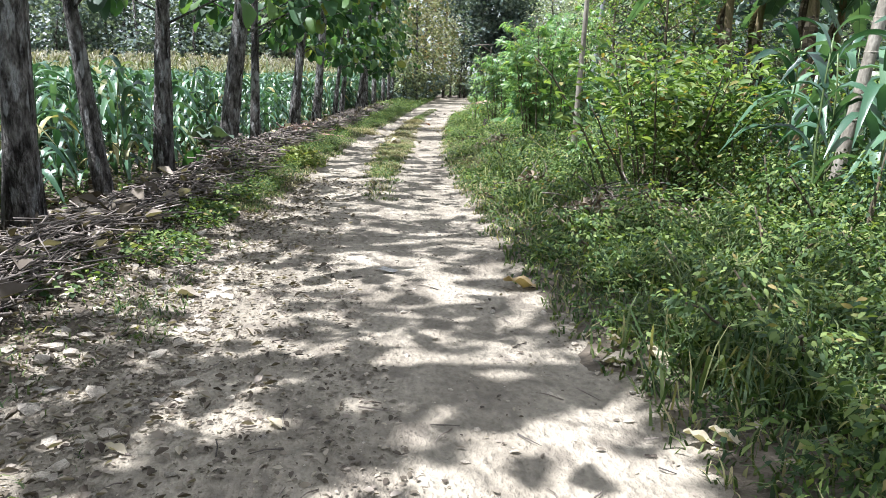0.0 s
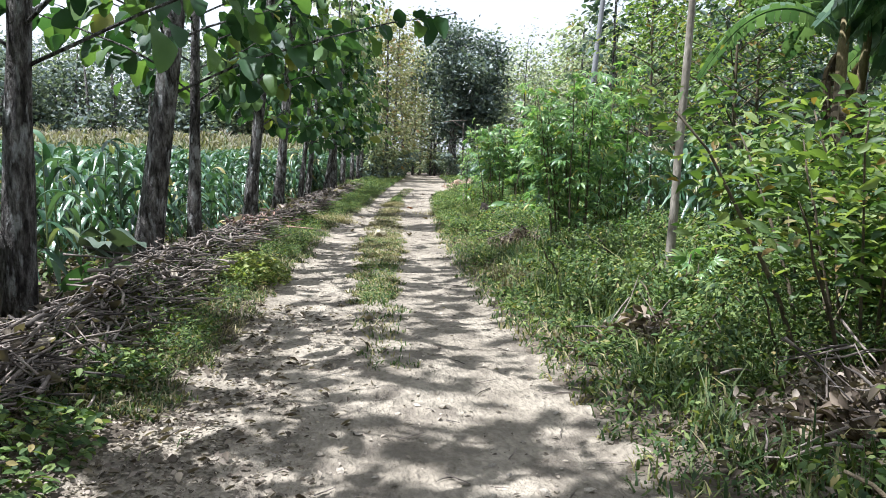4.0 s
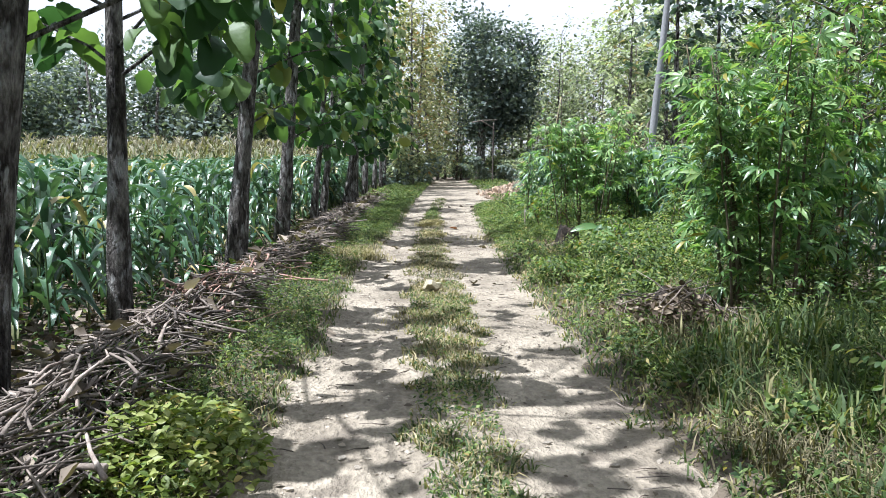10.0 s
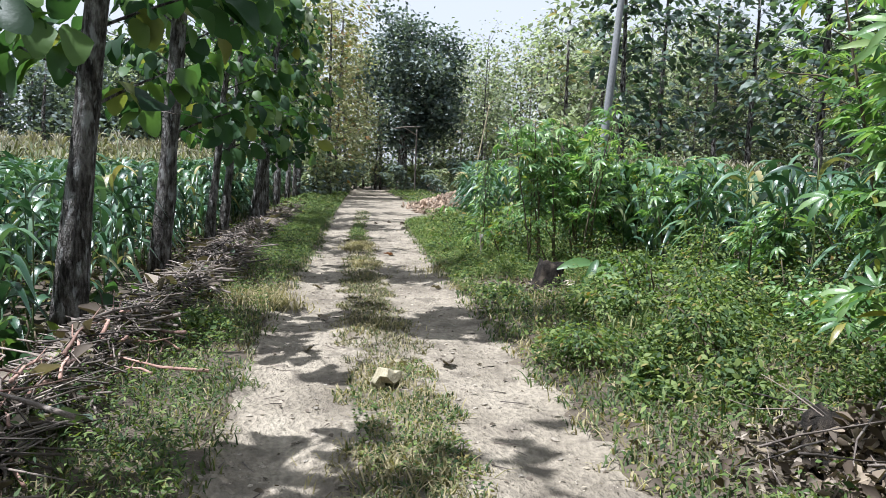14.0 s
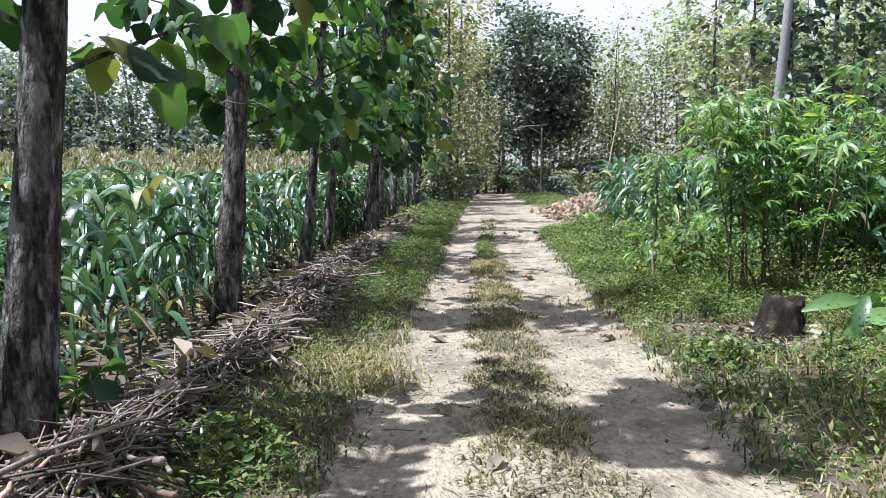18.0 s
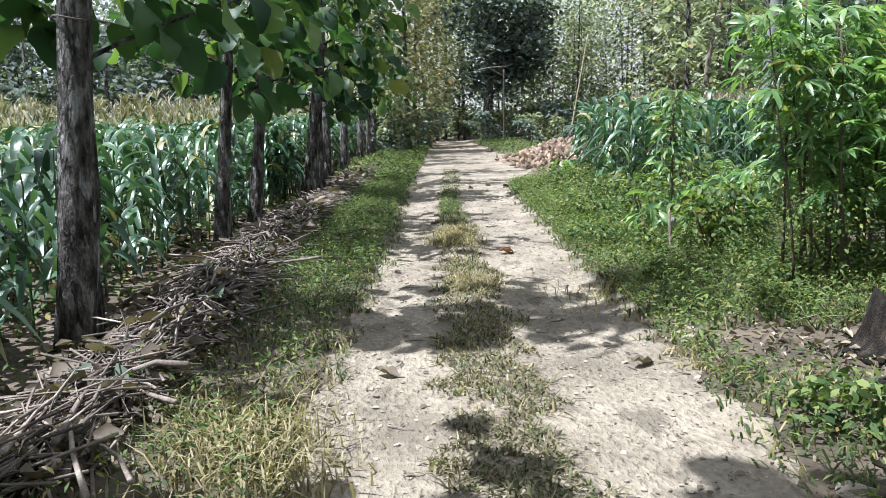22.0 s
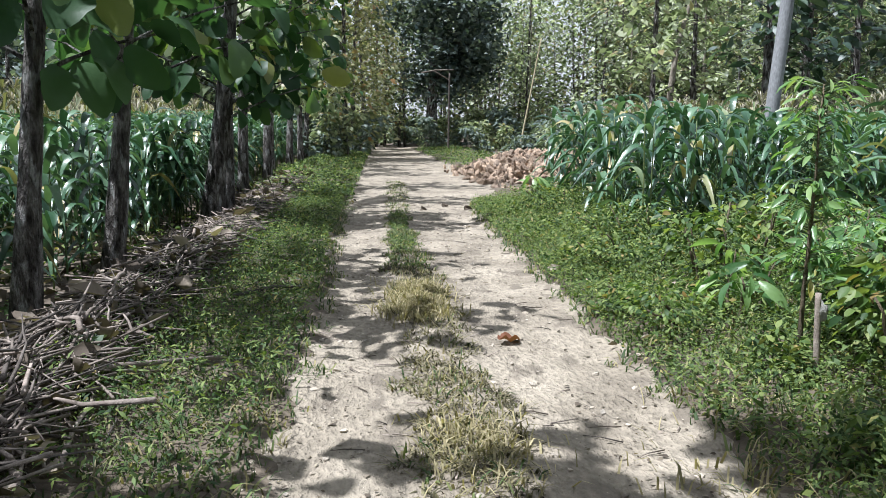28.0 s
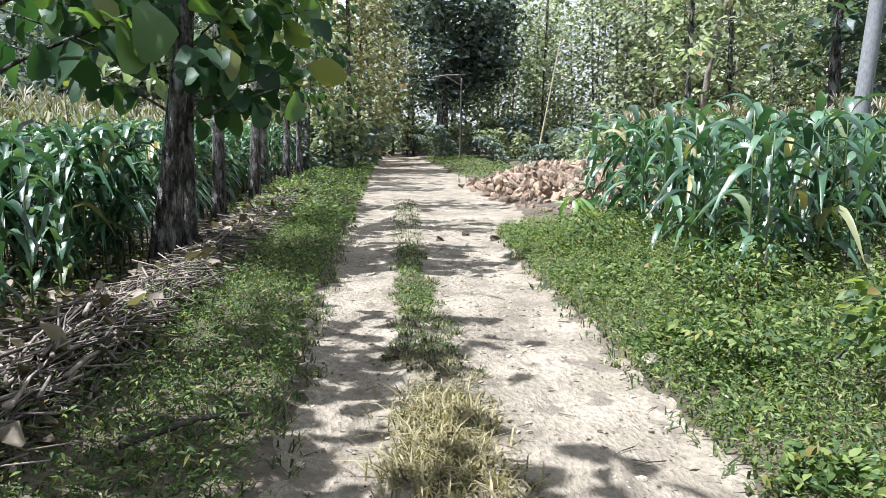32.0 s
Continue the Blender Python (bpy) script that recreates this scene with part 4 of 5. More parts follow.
def teak_tree(x, y, h, r, lean=(0, 0), low=2.1, count=26, reach=1.5, leaf=0.33, seed=0, label="", bark=None, leaves=None, group="teak trees in a row", piece=None, keep=1.0, bow=0.0, sides=10, gap=0.085, boughs=0, wide=0.03, taper=0.55, bias=0.0, droop=-0.35, sparse=0.0, skirt=0.0):
    g = np.random.default_rng(100 + seed)
    tree = tagged(new("teak_tree"), label, "tree", group)
    tree.location = (x, y, float(ground_z(x, y)) - 0.05)
    path = stem_path(h, 16, lean, bow, g, 0.008)
    rad = r * (np.linspace(1, 0.3, 16) + 0.35 * np.exp(-np.linspace(0, 14, 16)))
    part("trunk", mesh_data("trunk", *tube(path, rad, sides, 0.26, g), bark or M_BARK), tree)
    tubes, spots, ways = branch_set(path, low, count, reach, 0.55, g, 5 if sides > 7 else 3, r0=0.015 if sides > 7 else 0.022, gap=gap, taper=taper, bias=bias, droop=droop)
    spots = spots + g.normal(0, wide, spots.shape)
    b = Buf()
    for k, (V, F) in enumerate(tubes):
        if k < boughs:
            part("bough", mesh_data("bough", V, F, bark or M_BARK), tree)
        else:
            b.add(V, F)
    tagged(part("branchwork", b.data("branchwork", bark or M_BARK), tree), kind="stuff")
    pick = (g.random(len(spots)) < np.where(spots[:, 2] < 3.6, max(keep, skirt), keep)) & ~((spots[:, 2] > 3.6) & (spots[:, 2] < max(6.6, h * 0.58)) & (g.random(len(spots)) < sparse))
    spots, ways = spots[pick], ways[pick]
    size = leaf * (0.6 + 0.6 * g.random(len(spots)))
    V, F = leaves_at(spots, size, piece or TEAKLEAF, g, tilt=0.45, way=ways)
    part("crown", Buf().add(V, F).data("crown", leaves or M_TEAK), tree)
    return tree


# The first three carry the row on unseen, to shade the track's start.
ROW = ((-3.2, -2.7, 0.11, 0.0, 2.2), (-3.18, 0.3, 0.12, 0.0, 2.2), (-3.3, 3.4, 0.11, 0.02, 2.1), (-3.22, 6.95, 0.14, 0.02, 2.2), (-3.06, 8.5, 0.085, -0.12, 2.0), (-3.17, 10.95, 0.12, 0.03, 2.0), (-3.0, 14.2, 0.145, 0.12, 2.1),
       (-2.93, 16.6, 0.10, 0.02, 2.2), (-2.715, 20.8, 0.135, 0.10, 2.1), (-2.508, 24.6, 0.135, 0.08, 1.9), (-2.24, 28.4, 0.09, 0.10, 1.7),
       (-2.175, 30.65, 0.10, 0.10, 1.7), (-1.7, 34.5, 0.14, 0.13, 1.5), (-1.5, 35.0, 0.09, 0.02, 1.7), (-1.55, 38.2, 0.10, 0.03, 1.6), (-1.3, 42.0, 0.11, 0.05, 1.7), (-1.45, 47.2, 0.12, 0.02, 1.8), (-0.95, 49.6, 0.11, 0.04, 1.8),
       (-0.6, 52.5, 0.10, 0.0, 1.8), (-0.45, 55.5, 0.11, 0.05, 1.8), (0.1, 59.0, 0.11, 0.0, 1.8))
for i, (x, y, r, lean, low) in enumerate(ROW):
    near = y < 36
    height = 13.5 if y < 8 else 8.2 if y < 12 else 11.5 if y < 15 else 7.0 if y < 18 else 8.4 if y < 26 else 5.8 if y < 36 else 9.0
    fill = 0.9 if y < 5 else 0.65 if y < 8 else 0.25 if y < 12 else 0.6 if y < 15 else 0.40 if y < 18 else 0.85 if y < 26 else 0.3 if y < 32 else 0.5 if y < 36 else 0.7
    # beyond y 36 every second crown takes the leaf colour paled for haze
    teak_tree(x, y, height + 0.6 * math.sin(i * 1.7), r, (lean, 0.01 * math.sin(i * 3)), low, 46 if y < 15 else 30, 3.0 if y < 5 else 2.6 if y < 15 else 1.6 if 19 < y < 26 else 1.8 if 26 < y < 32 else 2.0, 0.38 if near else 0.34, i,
              "young teak tree with dark flaky bark and large drooping leaves" if near else "teak tree with dark bark further along the row", keep=fill, bias=-0.15 if y < 15 else 0.0 if y < 26 else 0.15 if y < 36 else 0.0, droop=-0.6, sparse=0.15 if y < 5 else 0.75 if y < 15 else 0.6 if y < 18 else 0.0, leaves=M_TEAK if near or i % 2 else M_HAZETEAK, boughs=10 if near else 0, wide=0.09, taper=0.35 if y < 15 else 0.55, skirt=0.95 if 5 < y < 19 else 0.7 if 26 < y < 36 else 0.0)


# trees at the far end: yellowing, dark, and a stand of young teak paled for haze
for i, (x, y, h) in enumerate(((1.3, 58, 11), (2.0, 66, 12), (-0.2, 64, 11.5), (4.6, 82, 12.5), (-1.5, 70, 12), (3.3, 74, 12), (5.6, 88, 12.5))):
    teak_tree(x, y, h, 0.13, (0.05 * math.sin(i * 2.3), 0), 0.7, 50, 2.4, 0.33, 40 + i, "tall tree with yellowing leaves at the end of the track", M_BARK, M_YELLOWTREE, "yellowing trees", FARLEAF, 0.72, sides=7, gap=0.028, wide=0.28, taper=0.3)
def broadleaf_tree(x, y, h, seed, label):
    """A round-headed tree: forked trunk, boughs, and leaf clumps over a broad uneven head."""
    g = np.random.default_rng(seed)
    top = tagged(new("broadleaf_tree"), label, "tree")
    top.location = (x, y, -0.05)
    path = stem_path(h * 0.55, 10, (0.02, 0), 0.1, g, 0.02)
    part("trunk", mesh_data("trunk", *tube(path, np.linspace(0.42, 0.24, 10), 10, 0.2, g), M_BARK), top)
    q = g.normal(0, 1, (74, 3))
    q /= np.linalg.norm(q, axis=1, keepdims=True)
    c = q * (0.5 + 0.6 * g.random((74, 1))) * (4.1, 4.1, h * 0.36) * (1 + 0.25 * np.sin(q[:, :1] * 5 + q[:, 2:] * 4))
    c *= np.stack([0.8 + 0.3 * q[:, 2], 0.8 + 0.3 * q[:, 2], np.ones(74)], -1)  # broad above, narrow below
    c += (1.1, 0, h * 0.6)
    for i in range(7):
        e = c[i]
        p = np.stack([path[5] + (e - path[5]) * f + (0, 0, 0.5 * math.sin(f * 3)) for f in np.linspace(0, 1, 6)])
        part("bough", mesh_data("bough", *tube(p, np.linspace(0.16, 0.04, 6), 6), M_BARK), top)
    T = (c[:, None] + g.normal(0, 1, (74, 190, 3)) * (0.75, 0.75, 0.55)).reshape(-1, 3)
    V, F = leaves_at(T, 0.25 + 0.22 * g.random(len(T)), FLAKE, g, 0.6, 0.7)
    part("crown", Buf().add(V, F).data("crown", M_DARKTREE), top)
    return top


broadleaf_tree(7.3, 73, 13.2, 60, "large dark-leaved tree with a thick trunk behind the rubble")
stand = [teak_tree(0, 0, 10 + k, 0.09, (0.03 * k - 0.03, 0.02), 0.8, 40, 2.7, 0.34, 70 + k, "slender young teak tree with pale sparse leaves, haze coloured in", M_PALEBARK if k == 1 else M_BARK, M_HAZETEAK, "stand of young teak", FARLEAF, 0.66, sides=6, gap=0.05, wide=0.4, taper=0.15) for k in range(3)]
g = np.random.default_rng(5)
spots = []
for i in range(125):
    x = 9.3 + 36 * g.random()
    y = 62 + 22 * g.random() + 0.12 * x - (6 if x > 18 else 0)
    if math.hypot(x - 8.4, y - 73) > 3.5 and not (x < 13 and y < 74):
        spots.append((x, y))
spots += [(5.2 + 2.2 * g.random(), 80 + 6 * g.random()) for _ in range(4)] + [(-14 + 15 * g.random(), 74 + 10 * g.random()) for _ in range(12)]
for i, (x, y) in enumerate(spots):
    m = pose(x, y, -0.05, 0, 0, g.random() * 360)
    if i < 3:
        stand[i].matrix_basis = m
    else:
        copy_thing(stand[i % 3], m)
# undergrowth below the stand
under = []
for i in range(46):
    x = 8.8 + 34 * g.random() if i < 36 else -16 + 17 * g.random()
    y = 70 + 6 * g.random() if i > 35 else 66 + 9 * g.random() + 0.1 * x
    under.append((x, y))
under += [(9.0 + 1.9 * k, 61.5 + 0.4 * k + 2.5 * math.sin(k * 5)) for k in range(8)] + [(float(ROAD_L(q)) - 0.9 - 2.2 * g.random(), q) for q in np.linspace(56, 84, 16)] + [(float(ROAD_R(q)) + 0.9 + 2.0 * g.random(), q) for q in np.linspace(72, 90, 9)] + [(4.0 + 3 * g.random(), 86 + 3 * g.random()) for _ in range(4)]
# nearer trees on the right
for i, (x, y, h, r) in enumerate(((11.8, 42.5, 9.5, 0.16), (14.5, 45, 10, 0.15), (17.5, 43, 9, 0.15), (12.8, 52, 10, 0.14), (20, 50, 10, 0.16), (23, 44, 9.5, 0.15), (16, 55, 10.5, 0.15), (13.5, 33, 9, 0.14), (16.5, 30, 8.5, 0.14), (10.5, 24, 8.5, 0.12), (13, 20, 9, 0.14))):
    teak_tree(x, y, h, r, (0.02 * math.sin(i), 0), 2.4, 34, 2.3, 0.46, 90 + i, "tall teak tree standing behind the maize", M_BARK, M_HAZETEAK if i in (3, 6) else M_TEAKDARK, "trees behind the maize", SCRAP, 0.62, sides=7, gap=0.05, wide=0.14, taper=0.3)
bent = teak_tree(14.7, 54.4, 8.5, 0.17, (0.17, 0.0), 5.4, 18, 1.8, 0.36, 120, "leaning tree with a bare curved pale trunk", M_PALEBARK, M_HAZETEAK, "", FARLEAF, 0.5, bow=-0.6)

# far woods across the fields and behind the start, too many and too far to count
def far_woods(name, label, spots):
    g = np.random.default_rng(len(spots))
    trunks, crowns = Buf(), Buf()
    for x, y in spots:
        h = 9.0 + 4.5 * g.random()
        trunks.add(*tube(np.array([[x, y, -0.1], [x + g.normal(0, 0.2), y, h * 0.5], [x + g.normal(0, 0.4), y, h * 0.9]]), (0.2, 0.15, 0.05), 5))
        c = np.stack([x + g.normal(0, 1.5, 10), y + g.normal(0, 1.5, 10), h * (0.08 + 0.88 * g.random(10))], -1)
        T = (c[:, None] + g.normal(0, 1, (10, 64, 3)) * (0.8, 0.8, 0.65)).reshape(-1, 3)
        crowns.add(*leaves_at(T, 0.38 + 0.3 * g.random(len(T)), FLAKE, g, 0.6, 0.7))
    top = tagged(new(name), label, "woods", kind="stuff")
    part("trunks", trunks.data("trunks", M_BARK), top)
    part("crowns", crowns.data("crowns", M_HAZETREE), top)


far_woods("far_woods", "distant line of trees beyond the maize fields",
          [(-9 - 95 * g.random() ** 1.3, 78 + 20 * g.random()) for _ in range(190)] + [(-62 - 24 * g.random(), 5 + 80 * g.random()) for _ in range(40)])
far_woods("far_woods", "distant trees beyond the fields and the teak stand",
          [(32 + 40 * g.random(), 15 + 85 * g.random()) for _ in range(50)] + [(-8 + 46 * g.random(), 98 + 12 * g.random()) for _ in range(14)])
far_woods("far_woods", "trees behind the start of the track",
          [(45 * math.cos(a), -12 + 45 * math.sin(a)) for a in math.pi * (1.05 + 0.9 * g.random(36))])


# ---- maize ----
def maize_leaf(length, droop, rng, n=7, half=0.03):
    s = np.linspace(0, 1, n + 1)
    up = 1.0 * s * length - droop * s ** 2.2 * length
    out = length * (0.2 * s + 0.5 * s ** 1.5)
    w = half * np.sin(np.pi * np.clip(s * 0.86 + 0.14, 0, 1)) ** 0.7
    tw = rng.normal(0, 0.5) * s
    V = []
    for i in range(n + 1):
        for c in (-1, 0, 1):
            V.append((c * w[i] * math.cos(tw[i]), out[i], up[i] + abs(c) * w[i] * 0.45 + c * w[i] * math.sin(tw[i])))
    F = [(i * 3 + c, i * 3 + c + 1, i * 3 + c + 4, i * 3 + c + 3) for i in range(n) for c in (0, 1)]
    return np.array(V), [np.array(F)]


def maize_shape(h, rng, n=7):
    k = 7 if n > 5 else 3
    stalk = tube(stem_path(h * 0.86, k, (rng.normal(0, 0.03), rng.normal(0, 0.03)), 0, rng, 0.01), np.linspace(0.011, 0.005, k) * (1 if n > 5 else 0.75), 6 if n > 5 else 3)
    leaves = []
    a0 = rng.random() * 6.28
    for i in range(10):
        f = 0.10 + 0.86 * i / 9
        L = h * (0.31 + 0.2 * math.sin(math.pi * min(1, f * 1.05))) * (0.85 + 0.3 * rng.random())
        V, F = maize_leaf(L, 0.8 + 0.5 * rng.random() if f < 0.75 else 0.55 + 0.6 * rng.random(), rng, n, 0.027 * h)
        a = a0 + i * math.pi + rng.normal(0, 0.45)
        c, s = math.cos(a), math.sin(a)
        V = V @ np.array([[c, s, 0], [-s, c, 0], [0, 0, 1]]) + (0, 0, h * 0.86 * f)
        leaves.append((V, F))
    return stalk, leaves


mg = np.random.default_rng(31)
MAIZE = []
for k in range(5):
    plant = tagged(new("maize_plant"), "green maize plant with long arching leaves in a dense field", "maize plant", "maize plants at the field's edge")
    stalk, leaves = maize_shape(1.42 + 0.06 * k, mg)
    part("stalk", mesh_data("stalk", *stalk, M_MAIZESTALK), plant)
    for V, F in leaves:
        part("leaf", mesh_data("leaf", V, F, M_MAIZE), plant)
    MAIZE.append(plant)
edge = []
for row in range(3):
    y = 7.0 + 0.1 * row
    while y < 34:
        edge.append((float(TREES_X(y)) - 0.75 - 0.62 * row + mg.normal(0, 0.07), y))
        y += 0.42 + mg.normal(0, 0.04)
for row in range(4):
    y = 31.8 + 0.2 * row
    while y < 39.5:
        edge.append((3.7 + 0.16 * (y - 31.5) + 0.65 * row + mg.normal(0, 0.08), y))
        y += 0.45 + mg.normal(0, 0.05)
for row in range(2):
    y = 14.6
    while y < 29.5:
        edge.append((4.75 + 0.65 * row + mg.normal(0, 0.1), y))
        y += 0.5 + mg.normal(0, 0.06)
for x, y in ((4.1, 6.6), (4.6, 6.9), (4.9, 7.6), (4.4, 8.3), (5.3, 8.1), (5.6, 7.0), (4.9, 9.0), (5.0, 8.5), (5.7, 8.9), (5.5, 7.7), (6.1, 8.3), (6.2, 9.4), (5.9, 10.2), (6.6, 10.0), (5.2, 10.4), (6.4, 11.2), (6.9, 9.0), (5.7, 11.3), (3.75, 6.9), (4.0, 7.2), (4.3, 6.3), (3.95, 7.9), (4.5, 7.8)):
    edge.append((x, y))
for i, (x, y) in enumerate(edge):
    m = pose(x, y, float(ground_z(x, y)) - 0.02, 0, 0, mg.random() * 360)
    s = 0.92 + 0.16 * mg.random() + (0.35 if x > 3 and y < 12 else 0.15 if x > 3 else 0)
    if i < 5:
        MAIZE[i].matrix_basis = m
    else:
        copy_thing(MAIZE[i % 5], m @ Matrix.Scale(s, 4))


def field(name, label, x, y, h, tassel, n=3):
    """Many maize plants as one uncountable field."""
    leaf_buf, stalk_buf, tas = Buf(), Buf(), Buf()
    kinds = [maize_shape(1.0, mg, n) for _ in range(6)]
    pick = mg.integers(0, 6, len(x))
    z = ground_z(x, y)
    for k, (stalk, leaves) in enumerate(kinds):
        sel = pick == k
        T = np.stack([x[sel], y[sel], z[sel] - 0.02], -1)
        R = turns(flat_ways(len(T), mg, 0.0), (0, 0, 1.0))
        S = h[sel] * (0.9 + 0.2 * mg.random(len(T)))
        one = Buf()
        for V, F in leaves[1::2] if tassel else leaves[1:]:
            one.add(V * np.array([0.6, 1, 1]) if tassel else V, F)
        leaf_buf.add(*place(np.concatenate(one.V), [np.concatenate(one.F)], R, T, S))
        stalk_buf.add(*place(*stalk, R, T, S))
        if tassel:
            t = Buf()
            for q in range(8):
                V, F = FLAKE
                a, u = q * 0.9, 0.5 if q else 2.0
                w = turns(np.array([[math.cos(a), math.sin(a), 1.2 + u]]), (0.3, 0.2, 1.0))
                t.add(*place(V * np.array([0.16, 1, 1]), F, w, np.array([[0, 0, 0.84]]), np.array([0.17])))
            tas.add(*place(np.concatenate(t.V), [np.concatenate(t.F)], R, T, S))
    top = tagged(new(name), label, "maize field", kind="stuff")
    part("leaves", leaf_buf.data("leaves", M_DRYMAIZE if tassel else M_MAIZE), top)
    part("stalks", stalk_buf.data("stalks", M_MAIZESTALK), top)
    if tassel:
        part("tassels", tas.data("tassels", M_TASSEL), top)


M_DRYMAIZE = leaf_material("ripe_maize_leaves", (0.10, 0.115, 0.065), (0.18, 0.178, 0.11), (0.29, 0.265, 0.185), 0.3, 0.6, 0.3)
n = 5400
y = -4 + 52 * mg.random(n)
x = TREES_X(y) - np.where((y > 33.5) | (y < 7), 0.6, 2.5) - 24 * mg.random(n) ** 1.5
field("maize_field", "dense field of green maize behind the row of trees", x, y, 1.5 + 0.12 * mg.random(n), False)
n = 420
y = 44 + 17 * mg.random(n)
x = TREES_X(y) - 0.5 - 4 * mg.random(n)
field("maize_field", "strip of green maize beside the far trees", x, y, 1.7 + 0.2 * mg.random(n), False)
n = 2600
y = 46 + 32 * mg.random(n) ** 1.3
x = TREES_X(y) - 4.2 - 48 * mg.random(n)
field("ripe_maize_field", "tall ripe maize with tan tassels in the far field", x, y, 2.4 + 0.3 * mg.random(n), True, 2)
n = 1100
y = 33 + 14 * mg.random(n)
x = 6.4 + 0.2 * (y - 33) + 9 * mg.random(n)
keep = ~((x < 9.4) & (y > 39.5))
field("maize_field", "field of green maize beside the rubble heap", x[keep], y[keep], 1.55 + 0.15 * mg.random(keep.sum()), False)
n = 500
y = 38 + 14 * mg.random(n)
x = 9.8 + 8 * mg.random(n)
field("ripe_maize_field", "ripe brownish maize with tassels behind the green maize", x, y, 2.0 + 0.2 * mg.random(n), True, 2)
n = 1800
y = -6 + 37 * mg.random(n)
x = np.where(y > 14.6, 6.0, 10.5) + 14 * mg.random(n) ** 1.3
field("maize_field", "field of maize behind the cassava shrubs", x, y, 1.6 + 0.15 * mg.random(n), False, 2)


# ---- shrubs ----
def palmate():
    b = Buf()
    lobe = blade(3, lambda s: 0.115 * math.sin(math.pi * min(1, s * 0.9 + 0.08)) ** 0.8, 0.15, 0.42)
    for a in np.radians((-115, -75, -36, 0, 36, 75, 115)):
        L = 1.0 if abs(a) < 0.7 else 0.85 if abs(a) < 1.2 else 0.6
        c, s = math.cos(a), math.sin(a)
        b.add(lobe[0] * L @ np.array([[c, -s, 0], [s, c, 0], [0, 0, 1]]), lobe[1])
    return np.concatenate(b.V), [np.concatenate(b.F)]


PALM = palmate()


def shrub(name, x, y, stems, h, spread_r, count, piece, size, mat, label, category, seed, bark=None, low=0.25, group="", flare=0.25, tilt=0.5, petioles=True, rise=-0.35):
    """Upright stems from one root with leaves on short stalks."""
    g = np.random.default_rng(300 + seed)
    top = tagged(new(name), label, category, group)
    top.location = (x, y, float(ground_z(x, y)) - 0.03)
    spots, ways, stalks = [], [], Buf()
    for i in range(stems):
        a, q = g.random() * 6.28, spread_r * math.sqrt(g.random())
        o = np.array([q * math.cos(a) * 0.55, q * math.sin(a) * 0.55, 0])
        hh = h * (0.72 + 0.28 * g.random())
        t = np.linspace(0, 1, 8)
        p = o + np.stack([math.cos(a) * q * flare * 1.8 * t ** 1.4, math.sin(a) * q * flare * 1.8 * t ** 1.4, hh * t], -1) + np.cumsum(g.normal(0, 0.02, (8, 3)), 0) * t[:, None]
        part("stem", mesh_data("stem", *tube(p, 0.014 * (0.8 + 0.5 * g.random()) * np.linspace(1.2, 0.4, 8), 6), bark or M_DARKSTEM), top)
        for _ in range(count // stems):
            f = low + (1 - low) * g.random() ** 0.75
            if not petioles and piece is not SCRAP:
                f = min(1.0, (math.floor(f * 9) + 1) / 9 + g.normal(0, 0.012))
            c = np.array([np.interp(f, t, p[:, k]) for k in range(3)])
            b = g.random() * 6.28
            L = (0.10 + 0.30 * g.random() * (1.15 - f * 0.6)) * (0.6 + spread_r * 0.55)
            e = c + np.array([math.cos(b) * L, math.sin(b) * L, L * 0.35])
            if petioles:
                stalks.add(*tube(np.stack([c, e]), (0.004, 0.002), 3))
            spots.append(e)
            ways.append((math.cos(b), math.sin(b), g.normal(rise, 0.4)))
    if petioles:
        tagged(part("stalkwork", stalks.data("stalkwork", M_MAIZESTALK), top), kind="stuff")
    spots = np.array(spots)
    V, F = leaves_at(spots, size * (0.6 + 0.6 * g.random(len(spots))), piece, g, tilt=tilt, way=np.array(ways))
    part("foliage", Buf().add(V, F).data("foliage", mat), top)
    return top


CAS = "tall cassava shrub with green finger-like leaves on thin stems"
shrub("cassava_shrub", 3.05, 16.8, 12, 2.7, 0.95, 800, PALM, 0.17, M_CASSAVA, CAS, "shrub", 1, group="cassava shrubs", rise=-0.12, low=0.08)
shrub("cassava_shrub", 3.9, 17.4, 6, 2.9, 0.6, 330, PALM, 0.18, M_CASSAVA, CAS, "shrub", 2, group="cassava shrubs", rise=-0.12, low=0.08)
shrub("cassava_shrub", 3.3, 25.0, 10, 2.45, 0.95, 340, PALM, 0.19, M_CASSAVA, CAS, "shrub", 3, group="cassava shrubs", rise=-0.12, low=0.3)
shrub("cassava_shrub", 4.2, 25.6, 8, 2.4, 0.85, 330, PALM, 0.19, M_CASSAVA, CAS, "shrub", 4, group="cassava shrubs", rise=-0.12, low=0.2)
shrub("cassava_shrub", 4.9, 23.8, 6, 2.0, 0.6, 260, PALM, 0.18, M_CASSAVA, CAS, "shrub", 5, group="cassava shrubs", rise=-0.12, low=0.08)
shrub("cassava_shrub", 4.4, 21.4, 5, 1.3, 0.5, 160, PALM, 0.16, M_CASSAVA, "low young cassava shrub with finger-like leaves", "shrub", 6, group="cassava shrubs", rise=-0.12)
shrub("cassava_shrub", 2.5, 11.0, 2, 0.7, 0.25, 26, PALM, 0.15, M_CASSAVA, "small cassava seedling with finger-like leaves among weeds", "shrub", 7, group="cassava shrubs", rise=-0.12)
shrub("cassava_shrub", 3.4, 27.6, 6, 0.85, 0.6, 170, PALM, 0.17, M_CASSAVA, CAS, "shrub", 40, group="cassava shrubs", rise=-0.12, low=0.08)
